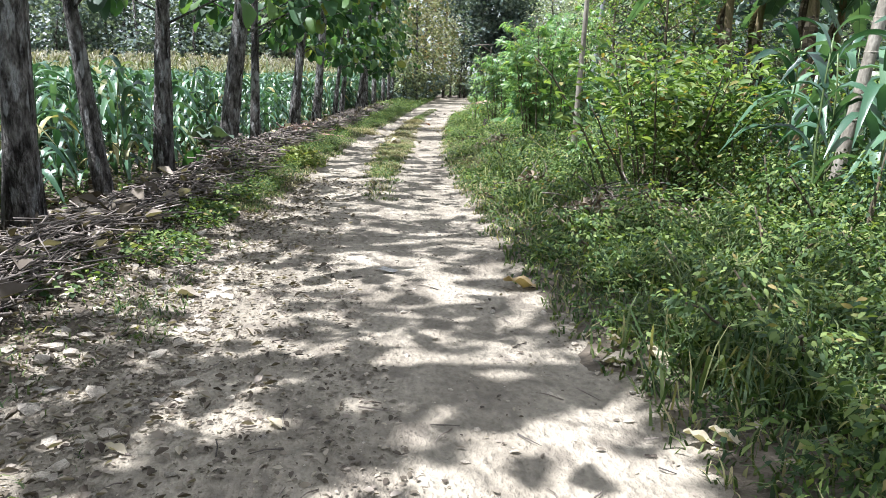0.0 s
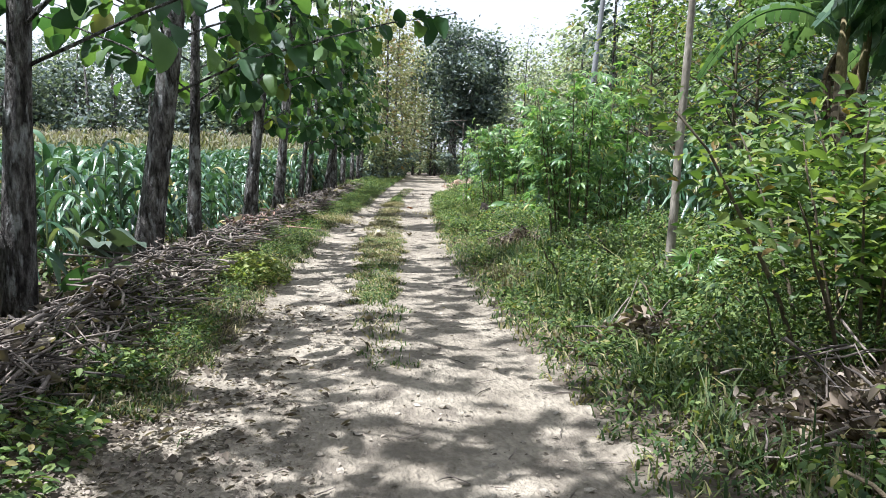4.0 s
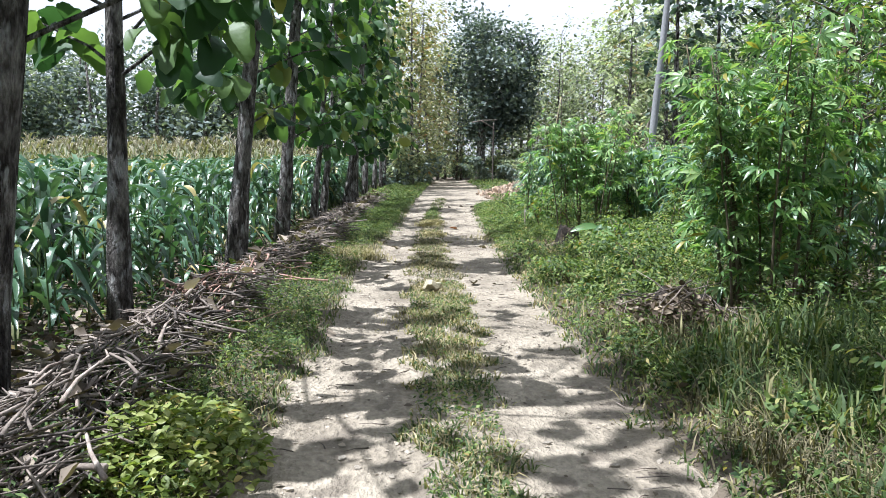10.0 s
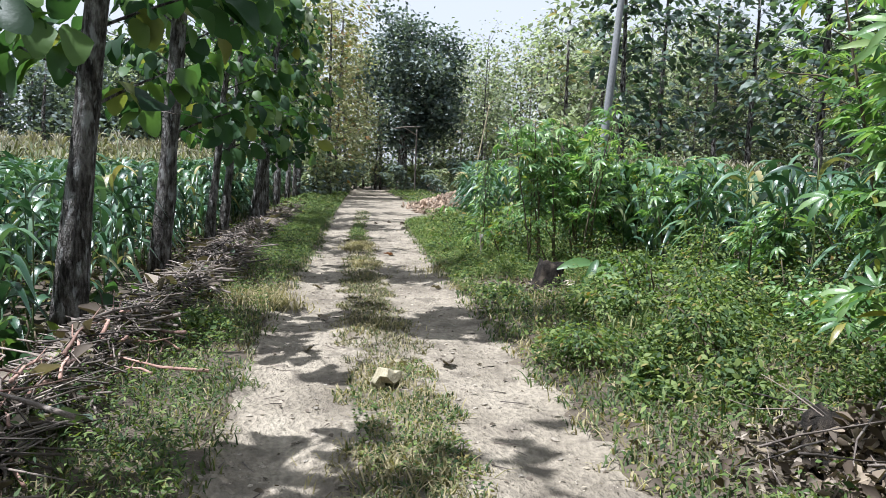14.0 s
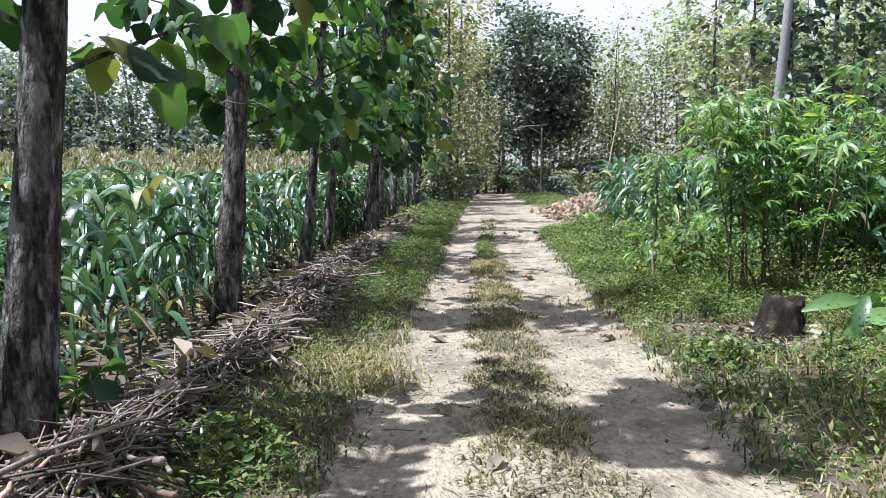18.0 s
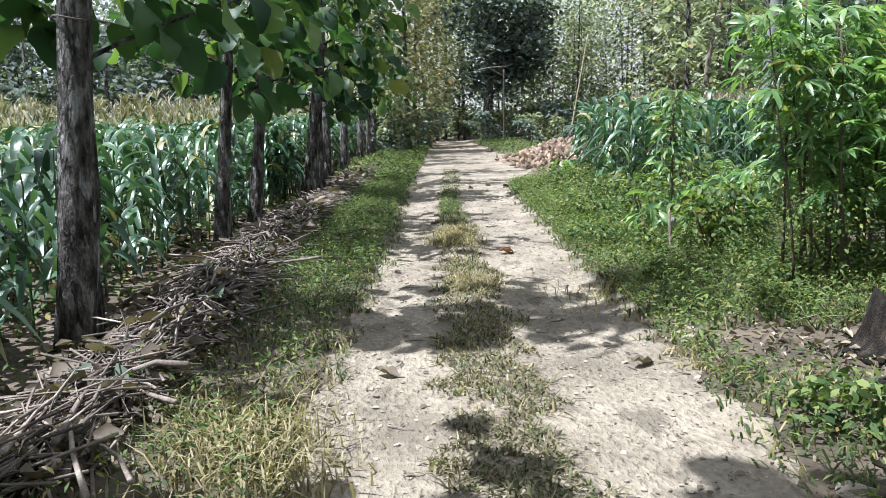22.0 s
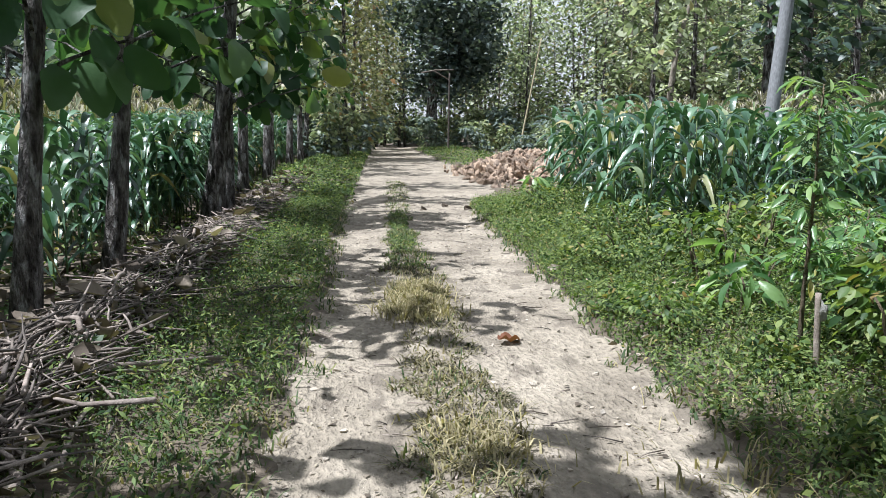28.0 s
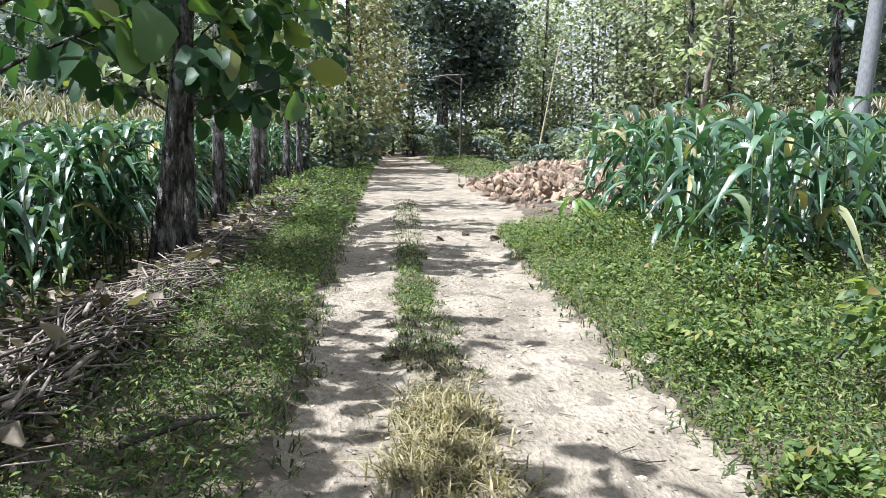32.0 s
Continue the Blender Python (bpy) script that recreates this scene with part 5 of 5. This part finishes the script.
shrub("cassava_shrub", 5.0, 26.2, 8, 1.9, 0.8, 420, PALM, 0.18, M_CASSAVA, CAS, "shrub", 41, group="cassava shrubs", rise=-0.12, low=0.08)
BROADLANCE = blade(3, lambda s: 0.21 * math.sin(math.pi * min(1, s * 0.95 + 0.04)), 0.25, 0.2)
SH = "leafy green shrub with small rounded leaves"
bushes = [shrub("bush", 0, 0, 3, 2.3 + 0.5 * k, 1.6, 700, SCRAP, 0.34, M_HAZETEAK if k else M_HAZETREE, "leafy bush below the young teak stand", "bush", 90 + k, group="undergrowth bushes", low=0.05, flare=0.6, petioles=False) for k in range(2)]
for i, (x, y) in enumerate(under):
    m = pose(x, y, -0.05, 0, 0, i * 77)
    if i < 2:
        bushes[i].matrix_basis = m
    else:
        copy_thing(bushes[i % 2], m @ Matrix.Scale(0.55 + 0.3 * (i * 0.618 % 1) + 0.35 * (i * 0.37 % 1), 4))
shrub("shrub", 3.15, 9.4, 24, 1.65, 1.2, 2500, BROADLANCE, 0.14, M_SHRUB, "wide yellow-green shrub above a heap of dead brush", "shrub", 8, group="roadside shrubs", petioles=False, low=0.3, rise=0.3, flare=0.45)
shrub("shrub", 4.0, 10.0, 14, 1.8, 0.95, 1600, BROADLANCE, 0.14, M_SHRUB, SH, "shrub", 9, group="roadside shrubs", petioles=False, low=0.25, rise=0.3, flare=0.4)
shrub("shrub", 4.2, 12.4, 9, 1.7, 0.9, 1300, OVATE, 0.12, M_SHRUB, "yellow-green broad-leaved shrub beside a pale pole", "shrub", 10, group="roadside shrubs", petioles=False)
for i, (x, y, h) in enumerate(((5.5, 16.4, 4.4), (5.2, 19.2, 4.8), (6.6, 17.8, 4.6), (6.4, 21.0, 4.4))):
    t = teak_tree(x, y, h, 0.045, (-0.04, -0.03), 1.7, 20, 1.9, 0.10, 150 + i, "slender tree with airy boughs of feathery yellow-green leaves", M_DARKSTEM, M_SHRUB, "feathery trees", OVATE, 0.62, sides=8, gap=0.011, wide=0.17, boughs=6)
    t.name = "feathery_tree"
shrub("shrub", 3.2, 28.9, 6, 0.9, 0.5, 500, OVATE, 0.09, M_SHRUB, "low bright shrub among the weeds", "shrub", 14, group="roadside shrubs", petioles=False)
shrub("shrub", 2.95, 26.4, 6, 0.8, 0.5, 420, OVATE, 0.09, M_SHRUB, "low bright shrub among the weeds", "shrub", 16, group="roadside shrubs", petioles=False)
shrub("shrub", 7.3, 41.5, 8, 1.5, 0.8, 900, OVATE, 0.13, M_YELLOWTREE, "yellow-green shrub beside the rubble heap", "shrub", 17, group="roadside shrubs", petioles=False)
shrub("shrub", 3.4, 21.6, 6, 0.55, 0.6, 420, OVATE, 0.08, M_SHRUB, "low yellow-green shrub among the weeds", "shrub", 18, group="roadside shrubs", petioles=False)
for i, (x, y, h, r, mat) in enumerate(((2.6, 18.6, 0.5, 0.5, M_WEED), (3.3, 19.6, 0.5, 0.6, M_SHRUB), (4.1, 20.2, 0.6, 0.7, M_WEED), (4.2, 22.9, 0.6, 0.6, M_WEED), (4.2, 19.0, 0.55, 0.6, M_CASSAVA),
        (3.4, 14.8, 0.7, 0.6, M_WEED), (4.0, 15.6, 0.6, 0.6, M_CASSAVA), (3.1, 12.9, 0.6, 0.6, M_WEED), (3.4, 11.0, 0.9, 0.6, M_SHRUB), (4.6, 11.4, 1.3, 0.8, M_SHRUB), (2.6, 13.2, 0.45, 0.5, M_WEED),
        (3.6, 7.0, 0.5, 0.6, M_WEED), (3.8, 7.9, 0.7, 0.7, M_SHRUB), (2.3, 6.9, 0.35, 0.5, M_WEED), (3.3, 5.2, 0.4, 0.6, M_WEED), (2.6, 4.4, 0.35, 0.5, M_WEED), (5.2, 9.6, 1.6, 0.9, M_SHRUB), (4.4, 5.6, 0.6, 0.7, M_WEED),
        (3.5, 31.2, 0.55, 0.6, M_WEED), (3.0, 30.2, 0.4, 0.6, M_WEED), (3.7, 34.8, 0.5, 0.5, M_WEED), (5.2, 28.4, 0.7, 0.8, M_CASSAVA),
        (2.7, 21.0, 0.4, 0.5, M_SHRUB), (5.6, 20.6, 1.2, 0.9, M_SHRUB))):
    shrub("weed_clump", x, y, 5, h, r, int(700 + 1700 * r * h), SCRAP, 0.058 if mat is M_WEED else 0.075, mat, "clump of leafy green weeds growing beside the track", "weeds", 60 + i, group="weed clumps", low=0.12, flare=0.5, petioles=False)
wg = np.random.default_rng(77)
for i in range(34):
    y = 2.6 + 0.42 * i if i < 26 else 17.5 + 1.5 * (i - 26)
    x = float(ROAD_R(y)) + (0.75 + 0.9 * (i % 3) + 0.35 * wg.random())
    if not bool(open_soil(np.array(x), np.array(y))):
        h = 0.32 + 0.3 * wg.random() + 0.18 * (i % 3)
        mat = M_WEED if y < 13.5 else (M_WEED, M_SHRUB)[i % 2]
        shrub("weed_clump", x, y, 3, h, 0.42 + 0.2 * wg.random(), 850, SCRAP, 0.052, mat, "clump of tall leafy weeds growing beside the track", "weeds", 200 + i, group="weed clumps", low=0.1, flare=0.5, petioles=False)
shrub("sapling", 2.6, 26.85, 1, 2.05, 0.14, 230, LANCE, 0.125, M_CASSAVA, "slim sapling with a rag tied round its stem", "sapling", 19, group="saplings", low=0.3)
shrub("sapling", 3.05, 25.3, 2, 2.6, 0.2, 260, LANCE, 0.18, M_CASSAVA, "slim sapling with dark stems and narrow leaves", "sapling", 20, group="saplings", low=0.35)
PADDLE = blade(5, lambda s: 0.15 * math.sin(math.pi * min(1, s * 0.92 + 0.05)) ** 0.8, 0.2, 0.45)
BIGLEAF = blade(5, lambda s: 0.26 * math.sin(math.pi * min(1, s * 0.92 + 0.05)) ** 0.8, 0.2, 0.4)
for i, (x, y, h, n, s) in enumerate(((3.0, 22.95, 0.36, 9, 0.46), (2.75, 27.9, 0.5, 16, 0.26), (4.2, 33.2, 0.4, 22, 0.26), (3.9, 37.6, 0.5, 12, 0.42), (4.55, 33.6, 0.45, 18, 0.28), (-2.64, 19.7, 0.5, 9, 0.3), (-2.56, 21.2, 0.5, 9, 0.28), (-2.5, 21.45, 0.35, 6, 0.28), (-2.9, 11.9, 0.5, 6, 0.4), (2.95, 28.1, 0.45, 14, 0.26))):
    shrub("broadleaf_plant", x, y, 2, h, 0.2, int(n * 1.5) if x > 0 else n, PADDLE if x > 0 else BIGLEAF, s, M_CASSAVA if x > 0 else M_TEAK, "low plant with broad pale green leaves" if x > 0 else "teak seedling with broad dark leaves under the trees", "plant", 30 + i, group="broad-leaved plants", low=0.5)


# ---- bananas ----
def banana_leaf(L, g, bend=0.95, hang=False):
    """A long blade, bent over, torn into strips along its rim."""
    n = 48
    s = np.linspace(0, 1, n + 1)
    w = 0.155 * np.sin(np.pi * np.clip(s * 0.93 + 0.05, 0, 1)) ** 0.5
    cz = 1.05 * s - bend * s ** 2.4
    cy = 0.3 * s + 0.5 * s ** 1.6
    if hang:
        w, cz, cy = w * 0.5, 0.06 * s - 0.95 * s ** 1.2, 0.16 * s ** 0.6 + 0.05 * np.sin(s * 5)
    b = Buf()
    for sg in (-1, 1):
        i, fold = 0, 0.25
        while i < n:
            k = min(n, i + 1 + int(g.integers(0, 3)))
            fold = 0.75 * fold + 0.25 * 0.9 * g.random() if g.random() < 0.85 else 0.7
            sag = fold + g.normal(0, 0.05)
            q = np.arange(i, k + 1)
            cut = np.linspace(0.0, -0.006, len(q))
            V = []
            for f in (0.0, 0.5, 1.0):
                V += list(np.stack([sg * w[q] * f * (1 - 0.2 * sag * f), cy[q] + cut * f + 0.02 * f, cz[q] + w[q] * (0.25 * f - sag * f * f) + (q - i) * 0.002 * f], -1))
            m = len(q)
            F = [(r * m + c, r * m + c + 1, (r + 1) * m + c + 1, (r + 1) * m + c) for r in (0, 1) for c in range(m - 1)]
            b.add(np.array(V) * L, np.array(F if sg < 0 else [f[::-1] for f in F]))
            i = k
    rib = tube(np.stack([0 * s, cy, cz - 0.008], -1)[::3] * L, np.linspace(0.018, 0.004, len(s[::3])), 5)
    b.add(*rib)
    return b


def banana(x, y, h, count, seed, label):
    g = np.random.default_rng(500 + seed)
    top = tagged(new("banana_plant"), label, "banana plant", "banana plants")
    top.location = (x, y, float(ground_z(x, y)) - 0.05)
    path = stem_path(h, 9, (g.normal(0, 0.05), g.normal(0, 0.05)), 0, g)
    part("stem", mesh_data("stem", *tube(path, np.linspace(0.12, 0.06, 9), 10, 0.12, g), M_BANANASTEM), top)
    for i in range(count):
        ob = part("leaf", banana_leaf(1.8 + 0.7 * g.random(), g, 0.7 + 0.6 * g.random()).data("leaf", M_BANANA), top)
        ob.matrix_basis = Matrix.Translation(path[-1] - (0, 0, 0.05 * i)) @ pose(0, 0, 0, 0, 0, i * 137 + g.normal(0, 25)) @ pose(0, 0, 0, 40 - 8 * i + g.normal(0, 10), g.normal(0, 18), 0)
    for i in range(4):
        ob = part("dead_leaf", banana_leaf(1.3, g, 1.0, True).data("dead_leaf", M_BRUSH), top, "dry brown hanging leaf")
        ob.matrix_basis = Matrix.Translation(path[-2 - i % 3]) @ pose(0, 0, 0, 0, 0, i * 110 + 40)


for i, (x, y, h) in enumerate(((7.0, 13.8, 3.6), (5.9, 14.2, 3.3), (7.6, 14.8, 3.2), (6.9, 15.8, 3.4), (8.4, 15.4, 3.2), (8.3, 13.4, 3.4), (6.7, 13.2, 3.5))):
    banana(x, y, h, 8, i, "banana plant with torn drooping leaves and a brown stem")


# ---- poles, posts, stumps and other single things ----
def pole(name, x, y, top_xy, h, r0, r1, mat, label, category, rings=0, sides=12):
    g = np.random.default_rng(int(x * 100))
    n = 14
    t = np.linspace(0, 1, n)
    z0 = float(ground_z(x, y)) - 0.1
    path = np.stack([(top_xy[0] - x) * t, (top_xy[1] - y) * t, h * t], -1)
    rad = r0 + (r1 - r0) * t
    top = tagged(new(name, mesh_data(name, *tube(path, rad, sides, 0.04, g), mat)), label, category)
    top.location = (x, y, z0)
    for i in range(rings):
        k = (i + 0.6) / rings
        c = path[0] + (path[-1] - path[0]) * k
        q = r0 + (r1 - r0) * k
        part("node", mesh_data("node", *tube(np.stack([c - (0, 0, 0.012), c + (0, 0, 0.012)]), (q * 1.03, q * 1.03), sides), mat), top)
    return top


pole("slender_tree", 4.2, 7.5, (4.95, 7.6), 4.5, 0.065, 0.05, M_PALEBARK, "slender pale ringed trunk leaning beside the maize", "tree", 14)
slim = teak_tree(2.6, 11.7, 7.0, 0.045, (0.03, 0), 5.0, 9, 1.1, 0.15, 171, "slender tree with a straight pale trunk rising from the weeds", M_PALEBARK, M_SHRUB, "", OVATE, 0.9, sides=12, gap=0.05, wide=0.1, boughs=6)
slim.name = "slender_tree"
pole("utility_pole", 9.05, 38.0, (9.8, 38.0), 9.0, 0.15, 0.10, M_POLE, "grey concrete utility pole leaning slightly in the maize", "utility pole")
stick = pole("bamboo_pole", 10.6, 63.5, (11.7, 63.5), 6.0, 0.05, 0.03, M_BAMBOO, "thin pale bamboo pole leaning by the young teak", "bamboo pole", 8)
post = pole("post", 7.85, 69.3, (7.9, 69.3), 4.6, 0.06, 0.05, M_STICK, "pale wooden post with a short crossbar on top", "post")
part("crossbar", mesh_data("crossbar", *tube(np.array([[-1.6, 0, 4.6], [-0.8, 0, 4.75], [0.3, 0, 4.8]]), (0.05, 0.05, 0.04), 7), M_STICK), post)
part("brace", mesh_data("brace", *tube(np.array([[-0.9, 0, 4.75], [0.05, 0, 4.2]]), (0.035, 0.035), 6), M_STICK), post)
stake = pole("stake", 2.52, 26.6, (2.49, 26.6), 0.62, 0.02, 0.016, M_STICK, "short wooden stake with a rag tied on it", "stake")
part("rag", mesh_data("rag", *lump(np.random.default_rng(3), 2, 0.5), M_CLOTH), stake, "pale faded rag", Matrix.Translation((0, 0, 0.52)) @ Matrix.Diagonal((0.055, 0.05, 0.10, 1)))


def stump(x, y, r, h, label, seed):
    g = np.random.default_rng(700 + seed)
    top = tagged(new("tree_stump"), label, "tree stump", "tree stumps")
    top.location = (x, y, float(ground_z(x, y)) - 0.04)
    t = np.linspace(0, 1, 10)
    path = np.stack([0.05 * t, 0 * t, h * t], -1)
    V, F = tube(path, r * (1 + 0.5 * np.exp(-t * 5) - 0.12 * t ** 6), 28, 0.10, g)
    lobe = np.arctan2(V[:280, 1], V[:280, 0])
    V[:280, :2] *= (1 + 0.09 * np.sin(lobe * 5 + seed) + 0.05 * np.sin(lobe * 11 + 3 * V[:280, 2] / h))[:, None]
    V[252:280, 2] += h * 0.08 * np.sin(lobe[252:] * 3 + seed) + g.normal(0, h * 0.02, 28)
    V[280, 2] -= h * 0.35
    part("trunk", mesh_data("trunk", V, F, M_WOOD), top)
    t = np.linspace(0, 1, 6)
    for i in range(5):
        a = i * 1.3 + g.random()
        L = r * (1.8 + 1.4 * g.random())
        p = np.stack([np.cos(a) * L * t, np.sin(a) * L * t, h * 0.35 * (1 - t) ** 2 + 0.03], -1) + g.normal(0, 0.015, (6, 3))
        part("root", mesh_data("root", *tube(p, r * 0.3 * np.linspace(1, 0.35, 6), 7, 0.25, g), M_WOOD), top)


stump(2.64, 23.35, 0.18, 0.38, "dark rotten tree stump at the verge beside cassava", 1)
stump(2.25, 17.0, 0.24, 0.26, "uprooted stump with twisted roots and dead leaves", 2)
stump(2.0, 16.3, 0.16, 0.2, "broken root stock among dead leaves", 3)
stump(2.35, 23.2 - 0.4, 0.12, 0.1, "low broken stump beside pale dead leaves", 4)


M_REDLEAF = leaf_material("reddish_leaf", (0.13, 0.05, 0.03), (0.16, 0.065, 0.04), (0.2, 0.09, 0.055), 0.2, 0.7, 0.25)


def fallen_leaf(x, y, size, mat, label, tilt=2, lift=0.003, turn=None):
    lift = lift + (0.07 if x < -1.4 and y > 8 else 0)
    g = np.random.default_rng(int(abs(x * 991 + y * 77)))
    V, F = blade(7, lambda s: 0.30 * math.sin(math.pi * min(1, s * 0.93 + 0.04)) ** 0.8 * (1 + 0.18 * math.sin(s * 23)), 0.35, -0.22, 5)
    V = V + np.stack([0 * V[:, 0], 0 * V[:, 0], 0.07 * np.sin(V[:, 1] * 11 + V[:, 0] * 13)], -1)
    V[:, 2] -= V[:, 2].min()
    ob = new("fallen_leaf", mesh_data("fallen_leaf", V * size, F, mat))
    z = float(road_z(x, y)) + lift
    ob.matrix_basis = pose(x, y, z, tilt, g.normal(0, 3), g.random() * 360 if turn is None else turn)
    part("leaf_stalk", mesh_data("leaf_stalk", *tube(np.array([[0, -0.2, 0.03], [0, 0, 0.03], [0, 0.5, 0.04]]) * size, (0.006, 0.005, 0.002), 4), M_STICK), ob)
    return tagged(ob, label, "fallen leaf", "fallen leaves")


for x, y, s, mat, label in (
        (1.02, 5.45, 0.24, M_YELLOWLEAF, "large dry yellow-brown leaf at the edge of the track"),
        (1.85, 10.1, 0.32, M_YELLOWLEAF, "large dry orange leaf among dead brush"),
        (2.2, 13.1, 0.3, M_DRYLEAF, "large pale dry leaf caught on the weeds"),
        (1.18, 12.15, 0.2, M_DRYLEAF, "pale crumpled dry leaf in the verge"),
        (1.3, 12.1, 0.18, M_YELLOWLEAF, "reddish dry leaf in the verge"),
        (0.42, 30.85, 0.17, M_DRYLEAF, "brown curled leaf lying in the rut"),
        (1.15, 27.95, 0.2, M_REDLEAF, "reddish-brown curled leaf on the track"),
        (-1.3, 5.2, 0.2, M_DRYLEAF, "brown dead teak leaf on bare soil"),
        (-0.35, 21.4, 0.16, M_DRYLEAF, "grey dry leaf lying in the rut"),
        (-0.3, 23.6, 0.16, M_DRYLEAF, "crumpled grey dead leaves in the rut"),
        (0.55, 19.6, 0.2, M_DRYLEAF, "twisted dry leaf between the ruts"),
        (-0.2, 20.4, 0.15, M_DRYLEAF, "grey dry leaf lying in the rut"),
        (-0.75, 24.3, 0.14, M_DRYLEAF, "pale dry leaf at the edge of the rut"),
        (1.25, 23.6, 0.16, M_DRYLEAF, "small dry leaf on the track"),
        (-1.75, 26.3, 0.3, M_GREYLEAF, "grey withered teak leaf on the stick heap"),
        (-1.6, 22.9, 0.34, M_DRYLEAF, "pale dead teak leaf on the litter bank"),
        (-1.7, 23.4, 0.34, M_DRYLEAF, "pale dead teak leaf on the litter bank"),
        (-1.5, 27.1, 0.3, M_GREYLEAF, "grey withered teak leaf on the stick heap"),
        (-1.3, 28.2, 0.3, M_DRYLEAF, "dry teak leaf at the foot of the bank"),
        (-1.55, 30.9, 0.32, M_GREYLEAF, "grey withered teak leaf beside dead branches"),
        (-1.6, 29.2, 0.36, M_DRYLEAF, "large brown dead leaf on the bank"),
        (-1.85, 28.1, 0.26, M_CLOTH, "pale grey withered leaf on the stick heap"),
        (-1.71, 24.85, 0.34, M_GREYLEAF, "grey withered leaf on the stick heap"),
        (-1.66, 22.95, 0.36, M_GREYLEAF, "large grey withered leaf on the litter bank"),
        (-1.76, 17.75, 0.4, M_GREYLEAF, "large grey curled dead leaf on the bank"),
        (-1.43, 29.45, 0.26, M_DRYLEAF, "pale dry leaf beside dead branches"),
        (-0.56, 20.07, 0.16, M_DRYLEAF, "brown dry leaf lying in the rut"),
        (0.21, 19.4, 0.18, M_DRYLEAF, "reddish dry leaf stalk between the ruts"),
        (1.1, 3.97, 0.2, M_DRYLEAF, "pale torn leaf at the edge of the weeds"),
        (-0.28, 11.28, 0.14, M_DRYLEAF, "small brown leaf on the track")):
    fallen_leaf(x, y, s, mat, label)
for i, (x, y) in enumerate(((-2.65, 11.9), (-2.45, 12.1), (-2.7, 12.35))):
    fallen_leaf(x, y, 0.55, M_GREYLEAF, "large grey-green withered teak leaf lying over sticks", 5, 0.26 - 0.03 * i, 60 + 50 * i)
for x, y, s, t in ((1.39, 3.76, 0.17, 20), (1.48, 3.53, 0.18, -40), (1.28, 2.87, 0.12, 70), (1.37, 2.82, 0.13, 55), (1.3, 4.15, 0.16, 120), (1.62, 4.2, 0.18, 10), (1.42, 3.4, 0.14, 160), (-1.04, 2.92, 0.09, 75), (-0.47, 3.16, 0.08, 60)):
    fallen_leaf(x, y, s, M_PALELEAF, "pale curled strip of dead leaf on the ground", 8, 0.006, t)
wire = tagged(new("wire"), "thin pale wire strung from trunk to trunk", "wire")
knots = [np.array(q) for q in ((-2.27, 24.5, 2.24), (-1.95, 28.35, 2.6), (-1.88, 30.6, 2.5))]
for a, b in zip(knots, knots[1:]):
    k = np.linspace(0, 1, 9)[:, None]
    part("strand", mesh_data("strand", *tube(a + (b - a) * k - np.array([0, 0, 0.1]) * np.sin(np.pi * k) + np.array([0, 0, 0.02]) * np.sin(9 * k), np.full(9, 0.006), 5), M_STICK), wire)
ring = np.linspace(0, 2 * np.pi, 17)
part("loop", mesh_data("loop", *tube(np.stack([-2.334 + 0.125 * np.cos(ring), 24.6 + 0.125 * np.sin(ring), 2.24 + 0.015 * np.sin(ring * 2)], -1), np.full(17, 0.006), 5), M_STICK), wire)
wrap = new("wrapper", mesh_data("wrapper", *blade(3, lambda s: 0.36, 0.08, -0.1), M_CLOTH))
wrap.matrix_basis = pose(0.0, 5.95, float(road_z(0, 5.95)) + 0.012, 0, 0, 60) @ Matrix.Scale(0.13, 4)
tagged(wrap, "small white crumpled wrapper lying on the track", "wrapper")
branch_v = tube(np.array([[-1.75, 26.75, 0.22], [-1.4, 27.0, 0.2], [-0.8, 27.45, 0.1]]), (0.02, 0.018, 0.012), 7)
tagged(new("branch", mesh_data("branch", *branch_v, M_STICK)), "long straight dry branch lying across the verge grass", "branch")
log = tube(np.array([[2.5, 8.0, 0.12], [2.9, 8.2, 0.2], [3.3, 8.3, 0.3]]), (0.05, 0.045, 0.03), 8)
branch_2 = tube(np.array([[-0.9, 29.1, 0.12], [-0.6, 29.35, 0.14], [-0.35, 29.5, 0.1]]), (0.018, 0.016, 0.01), 6, 0.2, np.random.default_rng(4))
tagged(new("branch", mesh_data("branch", *branch_2, M_STICK)), "short dead branch lying in the verge weeds", "branch")
tagged(new("branch", mesh_data("branch", *log, M_WOOD)), "dead grey branch lying under the shrub", "branch")
for i, (x, y) in enumerate(((2.0, 7.75), (2.2, 16.8), (1.75, 9.9), (2.75, 8.35), (2.0, 16.2), (2.4, 8.1), (2.55, 7.5))):
    pile = tagged(new("brush_pile"), "heap of dead brush and withered leaves under the shrub", "brush pile", "brush piles")
    pile.location = (x, y, float(ground_z(x, y)))
    q = rng.normal(0, 1, (420, 2)) * 0.24
    T = np.c_[q, 0.02 + 0.3 * rng.random(420) * np.exp(-(q ** 2).sum(1) / 0.1)]
    V, F = leaves_at(T, 0.035 + 0.06 * rng.random(420), CURLED, rng, 0.5, 0.7)
    tagged(part("withered_leaves", Buf().add(V, F).data("withered_leaves", M_BRUSH), pile), kind="stuff")
    for k in range(14):
        part("stick", STICKS[rng.integers(len(STICKS))], pile, m=pose(rng.normal(0, 0.3), rng.normal(0, 0.3), 0.03 + 0.3 * rng.random(), rng.normal(0, 22), 0, rng.random() * 360) @ Matrix.Scale(0.7, 4))
